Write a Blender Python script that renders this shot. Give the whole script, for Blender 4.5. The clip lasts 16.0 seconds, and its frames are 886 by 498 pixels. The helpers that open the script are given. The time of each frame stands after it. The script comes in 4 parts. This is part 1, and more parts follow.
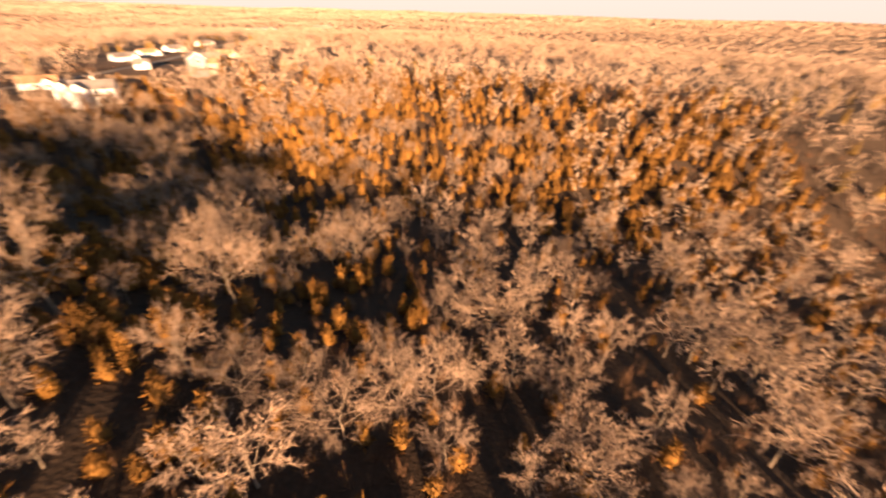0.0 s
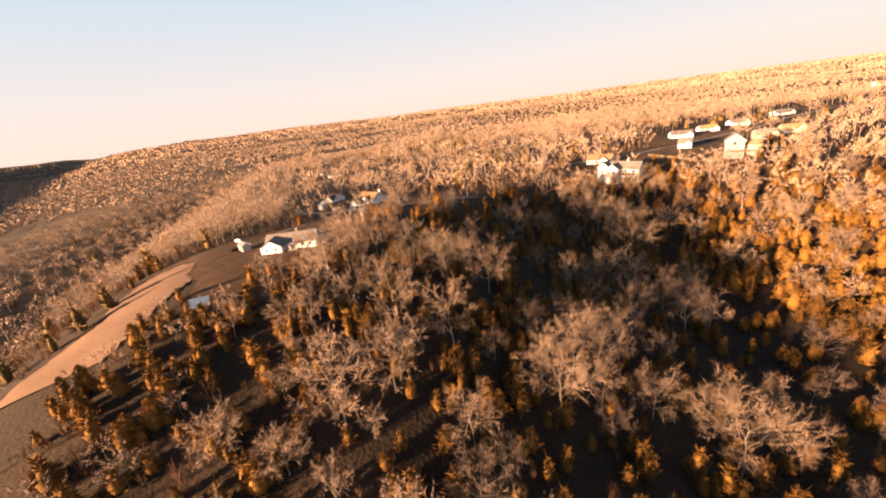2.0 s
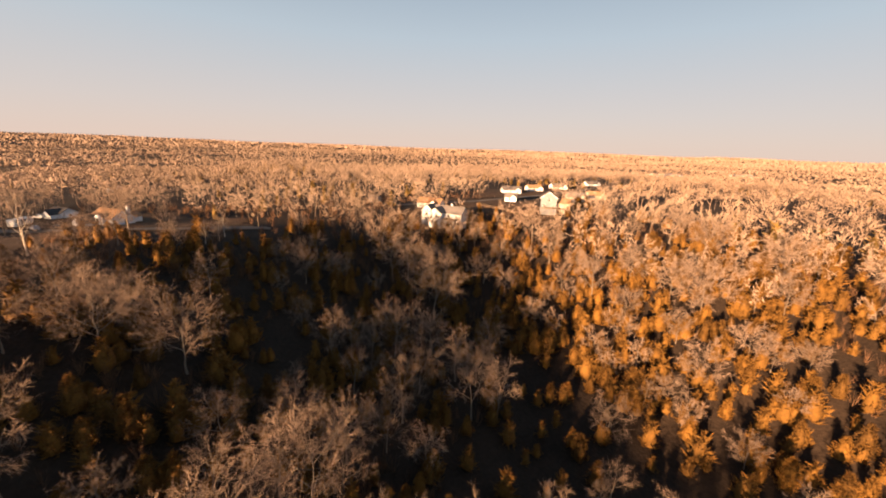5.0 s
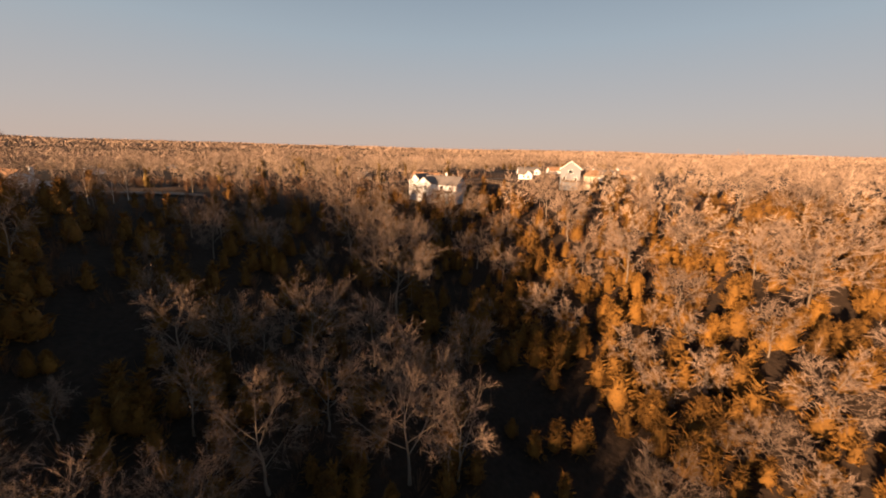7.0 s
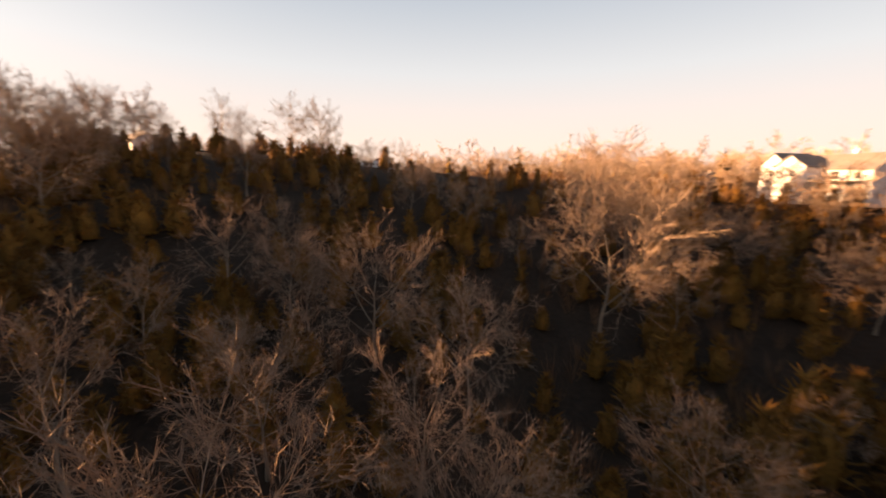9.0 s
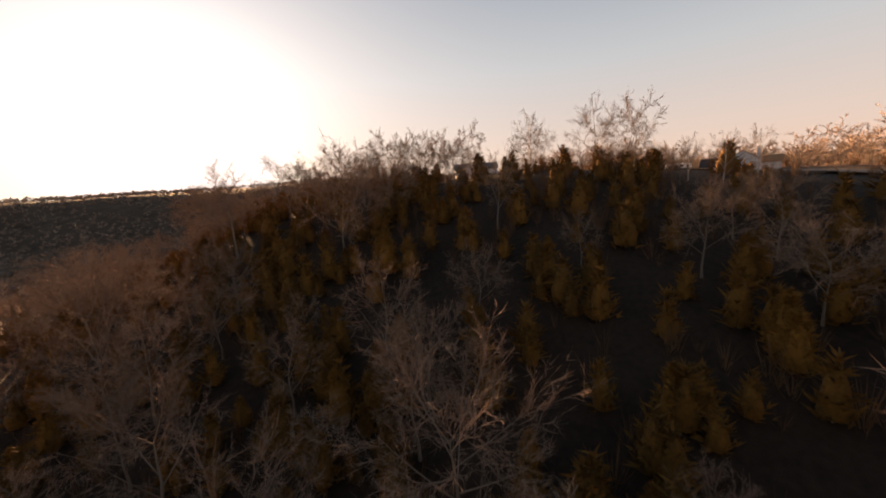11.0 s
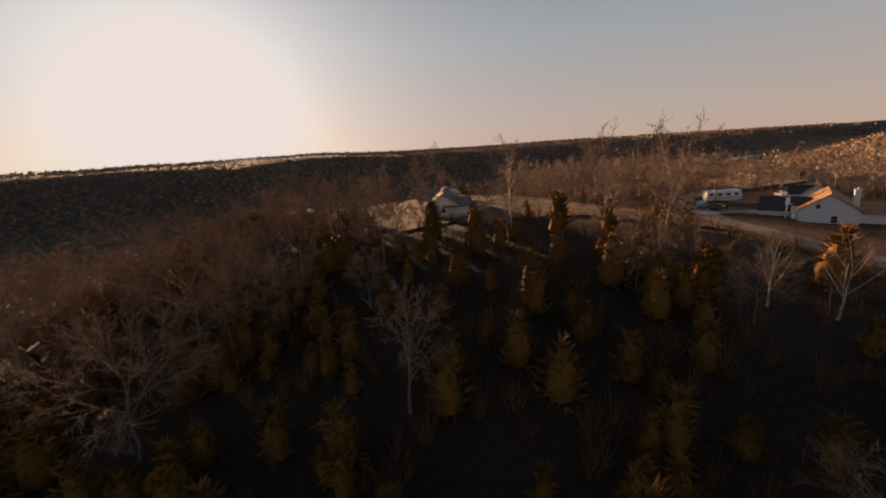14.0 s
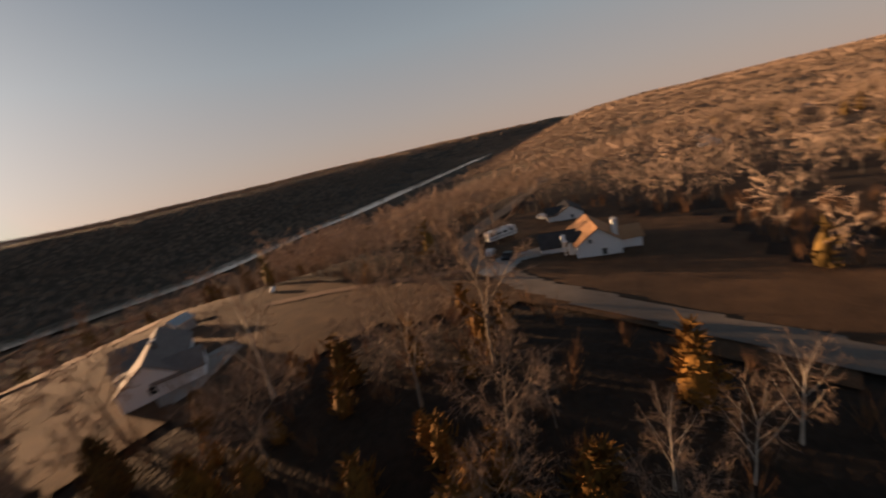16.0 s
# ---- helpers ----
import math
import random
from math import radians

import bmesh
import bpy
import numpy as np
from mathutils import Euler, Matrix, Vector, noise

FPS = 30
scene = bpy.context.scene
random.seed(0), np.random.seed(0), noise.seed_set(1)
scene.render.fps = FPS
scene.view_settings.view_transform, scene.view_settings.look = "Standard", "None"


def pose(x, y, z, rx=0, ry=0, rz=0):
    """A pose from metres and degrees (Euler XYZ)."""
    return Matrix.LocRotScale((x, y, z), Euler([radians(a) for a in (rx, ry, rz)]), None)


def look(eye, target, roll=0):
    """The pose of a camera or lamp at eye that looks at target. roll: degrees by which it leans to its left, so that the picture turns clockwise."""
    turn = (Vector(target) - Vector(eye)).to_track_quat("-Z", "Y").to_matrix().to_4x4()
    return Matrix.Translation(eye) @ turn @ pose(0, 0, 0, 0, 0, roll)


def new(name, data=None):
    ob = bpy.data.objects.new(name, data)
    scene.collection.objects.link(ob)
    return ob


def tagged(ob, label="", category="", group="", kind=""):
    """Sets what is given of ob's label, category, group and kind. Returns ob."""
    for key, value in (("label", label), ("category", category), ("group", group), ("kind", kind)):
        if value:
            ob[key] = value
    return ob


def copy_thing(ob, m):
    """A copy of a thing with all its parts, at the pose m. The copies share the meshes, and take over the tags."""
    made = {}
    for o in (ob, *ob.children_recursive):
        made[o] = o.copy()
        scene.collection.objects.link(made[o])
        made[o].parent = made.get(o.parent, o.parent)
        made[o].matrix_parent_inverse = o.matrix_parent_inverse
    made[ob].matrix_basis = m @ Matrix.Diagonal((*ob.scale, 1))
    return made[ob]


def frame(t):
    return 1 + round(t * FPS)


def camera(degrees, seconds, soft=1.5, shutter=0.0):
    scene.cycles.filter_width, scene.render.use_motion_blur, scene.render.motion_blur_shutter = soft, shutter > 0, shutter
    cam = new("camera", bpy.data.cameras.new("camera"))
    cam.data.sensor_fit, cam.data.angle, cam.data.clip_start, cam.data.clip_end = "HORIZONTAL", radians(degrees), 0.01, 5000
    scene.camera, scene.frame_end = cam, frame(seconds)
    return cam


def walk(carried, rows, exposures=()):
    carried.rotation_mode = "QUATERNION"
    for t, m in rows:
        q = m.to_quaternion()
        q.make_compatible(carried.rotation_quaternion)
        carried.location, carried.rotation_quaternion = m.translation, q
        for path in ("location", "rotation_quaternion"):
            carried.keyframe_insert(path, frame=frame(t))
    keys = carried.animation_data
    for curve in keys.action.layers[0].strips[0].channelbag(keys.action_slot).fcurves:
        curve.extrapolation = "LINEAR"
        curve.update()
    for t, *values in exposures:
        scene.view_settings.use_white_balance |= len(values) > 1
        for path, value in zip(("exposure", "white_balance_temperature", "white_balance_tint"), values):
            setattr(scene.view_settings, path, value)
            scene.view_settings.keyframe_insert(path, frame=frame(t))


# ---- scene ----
cam = camera(98.2, 16.0, soft=1.9, shutter=0.2)
PATH = [
    (0.0, pose(0.00, 0.00, 75.60, 58.35, -1.31, 0.81)),
    (0.5, pose(7.63, 4.12, 79.39, 61.43, 9.22, 33.69)),
    (1.0, pose(12.85, 11.64, 82.54, 66.66, 10.99, 59.35)),
    (1.5, pose(14.84, 19.84, 85.16, 68.91, 9.08, 69.21)),
    (2.0, pose(14.69, 27.86, 87.06, 69.82, 6.97, 71.70)),
    (2.5, pose(13.26, 35.42, 88.20, 70.32, 4.85, 71.87)),
    (3.0, pose(10.77, 42.75, 88.17, 71.09, 2.17, 69.51)),
    (3.5, pose(7.68, 49.90, 86.98, 71.85, -1.22, 63.91)),
    (4.0, pose(4.20, 56.85, 83.85, 73.62, -3.02, 56.42)),
    (6.5, pose(-19.60, 99.64, 59.01, 76.19, -0.92, 54.08)),
    (7.0, pose(-26.34, 109.61, 54.18, 75.65, -1.35, 58.08)),
    (7.5, pose(-33.06, 119.45, 49.17, 75.65, -2.03, 62.97)),
    (8.0, pose(-40.20, 129.37, 43.85, 76.02, -2.48, 69.04)),
    (8.5, pose(-48.45, 139.13, 39.10, 77.01, -3.26, 82.21)),
    (9.0, pose(-58.21, 147.24, 35.82, 79.55, -0.88, 109.99)),
    (9.5, pose(-68.45, 153.29, 35.32, 80.84, 3.33, 135.17)),
    (10.0, pose(-78.68, 156.51, 36.83, 82.15, 6.25, 154.00)),
    (12.5, pose(-99.81, 131.95, 49.91, 77.19, 3.57, 166.14)),
    (13.0, pose(-105.80, 127.39, 53.18, 76.49, 3.67, 166.12)),
    (13.5, pose(-111.98, 121.76, 56.34, 75.97, 3.92, 165.86)),
    (14.0, pose(-117.99, 116.17, 58.87, 75.77, 3.99, 165.74)),
    (14.5, pose(-123.54, 110.23, 61.26, 75.45, 4.12, 165.40)),
    (15.0, pose(-129.03, 104.08, 63.95, 75.52, 4.33, 164.94)),
    (15.5, pose(-134.00, 97.98, 66.76, 75.72, 4.68, 163.32)),
    (16.0, pose(-139.01, 91.07, 69.08, 74.51, 13.03, 132.79)),
]
EXPOSURES = [(0.0, 2.75, 6500, 12), (4.0, 2.6, 6500, 11), (6.5, 1.78, 6300, 9), (8.0, 2.15, 6500, 11), (8.5, 2.5, 6900, 13), (9.0, 2.85, 7600, 18), (9.5, 3.0, 7700, 19), (10.2, 2.9, 7700, 19), (12.3, 1.55, 6900, 14), (15.0, 1.6, 6900, 14), (16.0, 1.4, 6600, 11)]
walk(cam, PATH, EXPOSURES)

# ---- light ----
SUN_AZ = radians(197.5)      # counter-clockwise from +y
SUN_EL = radians(7.9)
SUN_DIR = Vector((-math.sin(SUN_AZ) * math.cos(SUN_EL), math.cos(SUN_AZ) * math.cos(SUN_EL), math.sin(SUN_EL)))

world = bpy.data.worlds.new("sky")
scene.world = world
world.use_nodes = True
wn, wl = world.node_tree.nodes, world.node_tree.links
sky = wn.new("ShaderNodeTexSky")
sky.sky_type, sky.sun_disc = "NISHITA", False
sky.sun_elevation, sky.sun_rotation = SUN_EL, math.atan2(SUN_DIR.x, SUN_DIR.y)
sky.air_density, sky.dust_density, sky.ozone_density = 1.0, 0.6, 3.0
# evening haze: pale rose at the horizon, soft blue above, a broad aureole round the sun
coord = wn.new("ShaderNodeTexCoord")
parts_xyz = wn.new("ShaderNodeSeparateXYZ")
wl.new(coord.outputs["Generated"], parts_xyz.inputs[0])
haze = wn.new("ShaderNodeValToRGB")
wl.new(parts_xyz.outputs["Z"], haze.inputs[0])
stops = [(0.0, (0.90, 0.69, 0.58)), (0.08, (0.79, 0.69, 0.64)), (0.24, (0.58, 0.65, 0.705)), (0.5, (0.24, 0.35, 0.48)), (1.0, (0.05, 0.08, 0.13))]
haze.color_ramp.elements[0].position, haze.color_ramp.elements[0].color = stops[0][0], (*stops[0][1], 1)
haze.color_ramp.elements[1].position, haze.color_ramp.elements[1].color = stops[-1][0], (*stops[-1][1], 1)
for at, c in stops[1:-1]:
    haze.color_ramp.elements.new(at).color = (*c, 1)
facing = wn.new("ShaderNodeVectorMath")
facing.operation = "DOT_PRODUCT"
wl.new(coord.outputs["Generated"], facing.inputs[0])
facing.inputs[1].default_value = SUN_DIR
positive = wn.new("ShaderNodeMath")
positive.operation, positive.inputs[1].default_value = "MAXIMUM", 0.0
wl.new(facing.outputs["Value"], positive.inputs[0])
glow_sum = None
for power, colour in ((6.0, (0.42, 0.33, 0.27)), (20.0, (0.85, 0.72, 0.62)), (60.0, (1.9, 1.6, 1.4)), (300.0, (6.0, 5.0, 4.0))):
    p_ = wn.new("ShaderNodeMath")
    p_.operation, p_.inputs[1].default_value = "POWER", power
    wl.new(positive.outputs[0], p_.inputs[0])
    glow = wn.new("ShaderNodeVectorMath")
    glow.operation, glow.inputs[0].default_value = "SCALE", colour
    wl.new(p_.outputs[0], glow.inputs["Scale"])
    if glow_sum is None:
        glow_sum = glow.outputs[0]
    else:
        plus = wn.new("ShaderNodeVectorMath")
        plus.operation = "ADD"
        wl.new(glow.outputs[0], plus.inputs[0])
        wl.new(glow_sum, plus.inputs[1])
        glow_sum = plus.outputs[0]
low_part = wn.new("ShaderNodeVectorMath")
low_part.operation, low_part.inputs[1].default_value, low_part.inputs[2].default_value = "MULTIPLY_ADD", (0.7, 0.7, 0.7), (1, 1, 1)
wl.new(glow_sum, low_part.inputs[0])
soft_glow = wn.new("ShaderNodeVectorMath")
soft_glow.operation = "DIVIDE"
wl.new(glow_sum, soft_glow.inputs[0])
wl.new(low_part.outputs[0], soft_glow.inputs[1])
haze_glow = wn.new("ShaderNodeVectorMath")
haze_glow.operation = "ADD"
wl.new(soft_glow.outputs[0], haze_glow.inputs[0])
wl.new(haze.outputs[0], haze_glow.inputs[1])
total = haze_glow.outputs[0]
dim = wn.new("ShaderNodeVectorMath")
dim.operation = "SCALE"
dim.inputs["Scale"].default_value = 0.012
wl.new(sky.outputs[0], dim.inputs[0])
both = wn.new("ShaderNodeVectorMath")
both.operation = "ADD"
wl.new(dim.outputs[0], both.inputs[0])
wl.new(total, both.inputs[1])
cap = wn.new("ShaderNodeVectorMath")
cap.operation, cap.inputs[1].default_value = "MINIMUM", (1.55, 1.40, 1.36)
wl.new(both.outputs[0], cap.inputs[0])
wl.new(cap.outputs[0], wn["Background"].inputs[0])
wn["Background"].inputs[1].default_value = 0.178

sun_data = bpy.data.lights.new("sun", "SUN")
sun_data.energy, sun_data.angle, sun_data.color = 5.0, radians(0.6), (1.0, 0.595, 0.315)
sun = new("sun", sun_data)
sun.matrix_world = look((0, 0, 300), Vector((0, 0, 300)) - SUN_DIR)


# ---- materials ----
def material(name, colour, rough=0.9, vary=0.3, scale=1.0, bump=0.0, tint=None, per_object=0.0, metal=0.0, island=0.0, coord="Object"):
    """Two scales of noise over a base colour, with a little relief."""
    m = bpy.data.materials.new(name)
    m.use_nodes = True
    n, l = m.node_tree.nodes, m.node_tree.links
    b = n["Principled BSDF"]
    b.inputs["Roughness"].default_value, b.inputs["Metallic"].default_value = rough, metal
    b.inputs["Specular IOR Level"].default_value = 0.25
    tc = n.new("ShaderNodeTexCoord")
    big, fine = n.new("ShaderNodeTexNoise"), n.new("ShaderNodeTexNoise")
    big.inputs["Scale"].default_value, fine.inputs["Scale"].default_value = 0.35 * scale, 6.0 * scale
    big.inputs["Detail"].default_value, fine.inputs["Detail"].default_value = 4, 5
    for t in (big, fine):
        l.new(tc.outputs[coord], t.inputs["Vector"])
    add = n.new("ShaderNodeMath")
    add.operation = "ADD"
    l.new(big.outputs[0], add.inputs[0])
    l.new(fine.outputs[0], add.inputs[1])
    last = add.outputs[0]
    for amount, node_type, socket in ((per_object, "ShaderNodeObjectInfo", "Random"), (island, "ShaderNodeNewGeometry", "Random Per Island")):
        if amount:
            src, mul = n.new(node_type), n.new("ShaderNodeMath")
            mul.operation = "MULTIPLY_ADD"
            l.new(src.outputs[socket], mul.inputs[0])
            mul.inputs[1].default_value = amount
            l.new(last, mul.inputs[2])
            last = mul.outputs[0]
    extra = per_object + island
    ramp = n.new("ShaderNodeMapRange")
    ramp.inputs["From Min"].default_value, ramp.inputs["From Max"].default_value = 0.65, 1.35 + extra
    l.new(last, ramp.inputs["Value"])
    mix = n.new("ShaderNodeMix")
    mix.data_type = "RGBA"
    tint = tint or tuple(min(1.0, c * (1 + vary)) for c in colour)
    mix.inputs["A"].default_value = (*[c * (1 - vary) for c in colour], 1)
    mix.inputs["B"].default_value = (*tint, 1)
    l.new(ramp.outputs[0], mix.inputs["Factor"])
    l.new(mix.outputs["Result"], b.inputs["Base Color"])
    if bump:
        bp = n.new("ShaderNodeBump")
        bp.inputs["Strength"].default_value, bp.inputs["Distance"].default_value = 1.0, bump
        l.new(add.outputs[0], bp.inputs["Height"])
        l.new(bp.outputs[0], b.inputs["Normal"])
    return m


# litter darker than real leaves: the deep woodland shade is put into its colour
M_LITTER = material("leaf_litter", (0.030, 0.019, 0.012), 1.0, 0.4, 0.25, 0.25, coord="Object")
M_CANOPY = material("distant_woodland", (0.06, 0.042, 0.028), 1.0, 0.5, 0.12, 3.0, tint=(0.13, 0.095, 0.065))
M_GRASS = material("winter_grass", (0.075, 0.041, 0.021), 1.0, 0.45, 0.9, 0.12)
M_DIRT = material("bare_dirt", (0.165, 0.10, 0.066), 1.0, 0.25, 0.4, 0.1)
M_ROAD = material("gravel_road", (0.15, 0.125, 0.105), 1.0, 0.2, 1.0, 0.02)
M_CONCRETE = material("concrete", (0.27, 0.25, 0.23), 0.9, 0.15, 1.0)
M_BARK = material("grey_bark", (0.18, 0.142, 0.108), 0.95, 0.3, 2.0, 0.02, per_object=0.3)
M_WHITEBARK = material("sycamore_bark", (0.44, 0.38, 0.31), 0.9, 0.35, 1.5, 0.01, per_object=0.2)
M_TWIG = material("twigs", (0.165, 0.115, 0.083), 0.95, 0.25, 1.0, tint=(0.28, 0.198, 0.145), per_object=0.6)
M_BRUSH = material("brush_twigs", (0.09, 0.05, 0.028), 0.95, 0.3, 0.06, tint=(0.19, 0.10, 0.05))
# hill and far twigs lightened over the near ones: sunlit haze put into colour
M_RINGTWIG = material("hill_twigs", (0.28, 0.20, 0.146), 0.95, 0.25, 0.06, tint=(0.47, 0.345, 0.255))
M_FARTWIG = material("far_twigs", (0.19, 0.132, 0.096), 0.95, 0.3, 0.03, tint=(0.35, 0.252, 0.186), island=0.15)
M_CEDAR = material("cedar_foliage", (0.048, 0.027, 0.009), 0.9, 0.4, 0.6, tint=(0.27, 0.128, 0.02), per_object=0.7)
M_FARCEDAR = material("far_cedar_foliage", (0.07, 0.05, 0.02), 0.9, 0.4, 0.1, tint=(0.22, 0.13, 0.03), island=0.4)
M_SIDING = material("white_siding", (0.64, 0.65, 0.67), 0.6, 0.06, 1.0)
M_TANWALL = material("tan_siding", (0.50, 0.42, 0.34), 0.7, 0.1, 1.0)
M_GREYWALL = material("grey_siding", (0.20, 0.205, 0.22), 0.7, 0.1, 1.0)
M_SHINGLE = material("grey_shingles", (0.16, 0.14, 0.13), 0.9, 0.25, 2.0, 0.02)
M_DARKSHINGLE = material("dark_shingles", (0.055, 0.05, 0.05), 0.9, 0.25, 2.0, 0.02)
M_TANSHINGLE = material("tan_shingles", (0.34, 0.19, 0.10), 0.9, 0.2, 2.0, 0.02)
M_TRIM = material("white_trim", (0.80, 0.78, 0.75), 0.5, 0.04, 1.0)
M_RUBBER = material("rubber", (0.02, 0.02, 0.02), 0.8, 0.2, 2.0)
M_STEEL = material("galvanised_steel", (0.5, 0.5, 0.5), 0.4, 0.1, 2.0, metal=0.8)
M_WOOD = material("weathered_timber", (0.20, 0.14, 0.09), 0.9, 0.3, 2.0, 0.01)
M_GLASS = bpy.data.materials.new("window_glass")
M_GLASS.use_nodes = True
M_GLASS.node_tree.nodes["Principled BSDF"].inputs["Base Color"].default_value = (0.02, 0.025, 0.03, 1)
M_GLASS.node_tree.nodes["Principled BSDF"].inputs["Roughness"].default_value = 0.06


# ---- mesh helpers ----
def smooth(e0, e1, v):
    t = np.clip((v - e0) / (e1 - e0), 0, 1)
    return t * t * (3 - 2 * t)


def mesh_of(name, verts, tris, mats, index=None):
    """A triangle mesh from numpy arrays."""
    me = bpy.data.meshes.new(name)
    verts, tris = np.asarray(verts, np.float32), np.asarray(tris, np.int32)
    me.vertices.add(len(verts))
    me.vertices.foreach_set("co", verts.ravel())
    me.loops.add(tris.size)
    me.loops.foreach_set("vertex_index", tris.ravel())
    me.polygons.add(len(tris))
    me.polygons.foreach_set("loop_start", np.arange(0, tris.size, 3, dtype=np.int32))
    me.polygons.foreach_set("loop_total", np.full(len(tris), 3, np.int32))
    for m in mats:
        me.materials.append(m)
    if index is not None:
        me.polygons.foreach_set("material_index", np.asarray(index, np.int32))
    me.update(calc_edges=True)
    return me


def part(name, bm, mat, parent, label=""):
    me = bpy.data.meshes.new(name)
    bmesh.ops.recalc_face_normals(bm, faces=bm.faces[:])
    bm.to_mesh(me)
    bm.free()
    me.materials.append(mat)
    ob = new(name, me)
    ob.parent = parent
    if label:
        tagged(ob, label)
    return ob


def add_box(bm, lo, hi):
    v = [bm.verts.new((x, y, z)) for x in (lo[0], hi[0]) for y in (lo[1], hi[1]) for z in (lo[2], hi[2])]
    for f in ((0, 1, 3, 2), (4, 6, 7, 5), (0, 4, 5, 1), (2, 3, 7, 6), (0, 2, 6, 4), (1, 5, 7, 3)):
        bm.faces.new([v[i] for i in f])
    return v


def box(lo, hi, bevel=0.0):
    bm = bmesh.new()
    add_box(bm, lo, hi)
    if bevel:
        bmesh.ops.bevel(bm, geom=bm.edges[:], offset=bevel, segments=2, affect="EDGES")
    return bm


def prism(section, a, b, axis="x"):
    """A section [(u, z)] drawn out along x or y from a to b."""
    bm = bmesh.new()
    put = (lambda s, u, z: (s, u, z)) if axis == "x" else (lambda s, u, z: (u, s, z))
    ends = [[bm.verts.new(put(s, u, z)) for u, z in section] for s in (a, b)]
    n = len(section)
    bm.faces.new(ends[0])
    bm.faces.new(ends[1][::-1])
    for i in range(n):
        bm.faces.new((ends[0][i], ends[0][(i + 1) % n], ends[1][(i + 1) % n], ends[1][i]))
    return bm


# ---- ground ----
def fbm(x, y, scale, seed):
    """Smooth value noise in numpy, about -1 to 1."""
    out = np.zeros_like(x)
    amp = 1.0
    for o in range(3):
        u, v = x / scale + 37.1 * seed + 11 * o, y / scale + 17.7 * seed - 7 * o
        iu, iv = np.floor(u), np.floor(v)
        fu, fv = u - iu, v - iv
        fu, fv = fu * fu * (3 - 2 * fu), fv * fv * (3 - 2 * fv)
        rnd = lambda a, b: np.modf(np.abs(np.sin(a * 127.1 + b * 311.7) * 43758.5453))[0] * 2 - 1
        a, b, c, d = rnd(iu, iv), rnd(iu + 1, iv), rnd(iu, iv + 1), rnd(iu + 1, iv + 1)
        out += amp * ((a * (1 - fu) + b * fu) * (1 - fv) + (c * (1 - fu) + d * fu) * fv)
        scale, amp = scale / 2.1, amp * 0.45
    return out / 1.5


def river_y(x):
    """The river's winding course below the ridge."""
    return np.interp(x, [-2500, -900, -489, -380, -289, -240, -190, -50, 84, 241, 500, 2500], [-1300, -700, -538, -515, -480, -456, -446, -462, -474, -428, -330, -100])


def height(x, y):
    """Height of the ground: a wooded ravine between a house-topped ridge and a plateau, a river valley behind the ridge, rolling hills beyond."""
    x, y = np.asarray(x, float), np.asarray(y, float)
    yc = 116 + 5 * np.sin(x / 28.0) - 0.12 * (x + 30)
    zc = np.interp(x, [-260, -160, -132, -110, -80, -30, 60, 300], [27, 26, 22, 13, 6, 0, -8, -16])
    zs = np.interp(x, [-600, -300, -160, -115, -75, -52, -40, -20, 0, 60, 300], [14, 23, 27.5, 32, 30, 25, 20, 11, 5, -4, -10])
    zn = np.interp(x, [-500, -250, -130, -60, 60, 300], [16, 26, 28, 25, 24, 20])
    d = y - yc
    h = np.where(d < 0, zc + (zs - zc) * smooth(0, 105, -d), zc + (zn - zc) * smooth(0, 85, d))
    h = h - smooth(10, 175, -y) * (h + 34)
    ry = river_y(x)
    h = h - 3.0 * (1 - smooth(26, 44, np.abs(y - ry)))
    r = np.hypot(x + 80, y - 60)
    rise = smooth(600, 2900, r)
    hills = 11 + 12 * fbm(x, y, 420.0, 1) + 34 * rise + 5 * smooth(1200, 3500, r) * fbm(x, y, 1500.0, 3)
    over = smooth(60, 520, ry - y)
    south = -34 + over * (78 + 14 * fbm(x, y, 420.0, 1))
    far = south + (hills - south) * smooth(-330, 120, y + 0.45 * np.maximum(0, -x - 350))
    h = h + (far - h) * smooth(330, 700, r)
    return h + 1.2 * fbm(x, y, 45.0, 2) * smooth(10, 90, r)


def ground_z(x, y):
    return float(height(np.array([x]), np.array([y]))[0])


def spread(a, centre, n, reach):
    t = np.linspace(-1, 1, n)
    k = 5.2
    return centre + reach * np.sinh(k * t) / math.sinh(k)


GX, GY = spread(0, -85, 230, 3650), spread(0, 55, 230, 3650)
gx, gy = np.meshgrid(GX, GY)
gz = height(gx, gy)
nv = len(GX)
idx = np.arange(nv * nv).reshape(nv, nv)
q = np.stack([idx[:-1, :-1], idx[:-1, 1:], idx[1:, 1:], idx[1:, :-1]], -1).reshape(-1, 4)
tris = np.concatenate([q[:, [0, 1, 2]], q[:, [0, 2, 3]]])
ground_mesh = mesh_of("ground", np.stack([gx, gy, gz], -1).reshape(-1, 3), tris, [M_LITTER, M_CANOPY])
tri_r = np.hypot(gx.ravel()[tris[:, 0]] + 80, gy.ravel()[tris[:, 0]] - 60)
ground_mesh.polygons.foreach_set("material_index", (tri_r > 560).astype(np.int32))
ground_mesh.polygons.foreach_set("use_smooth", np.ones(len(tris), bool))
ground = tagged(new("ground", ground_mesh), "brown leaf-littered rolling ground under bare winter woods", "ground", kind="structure")


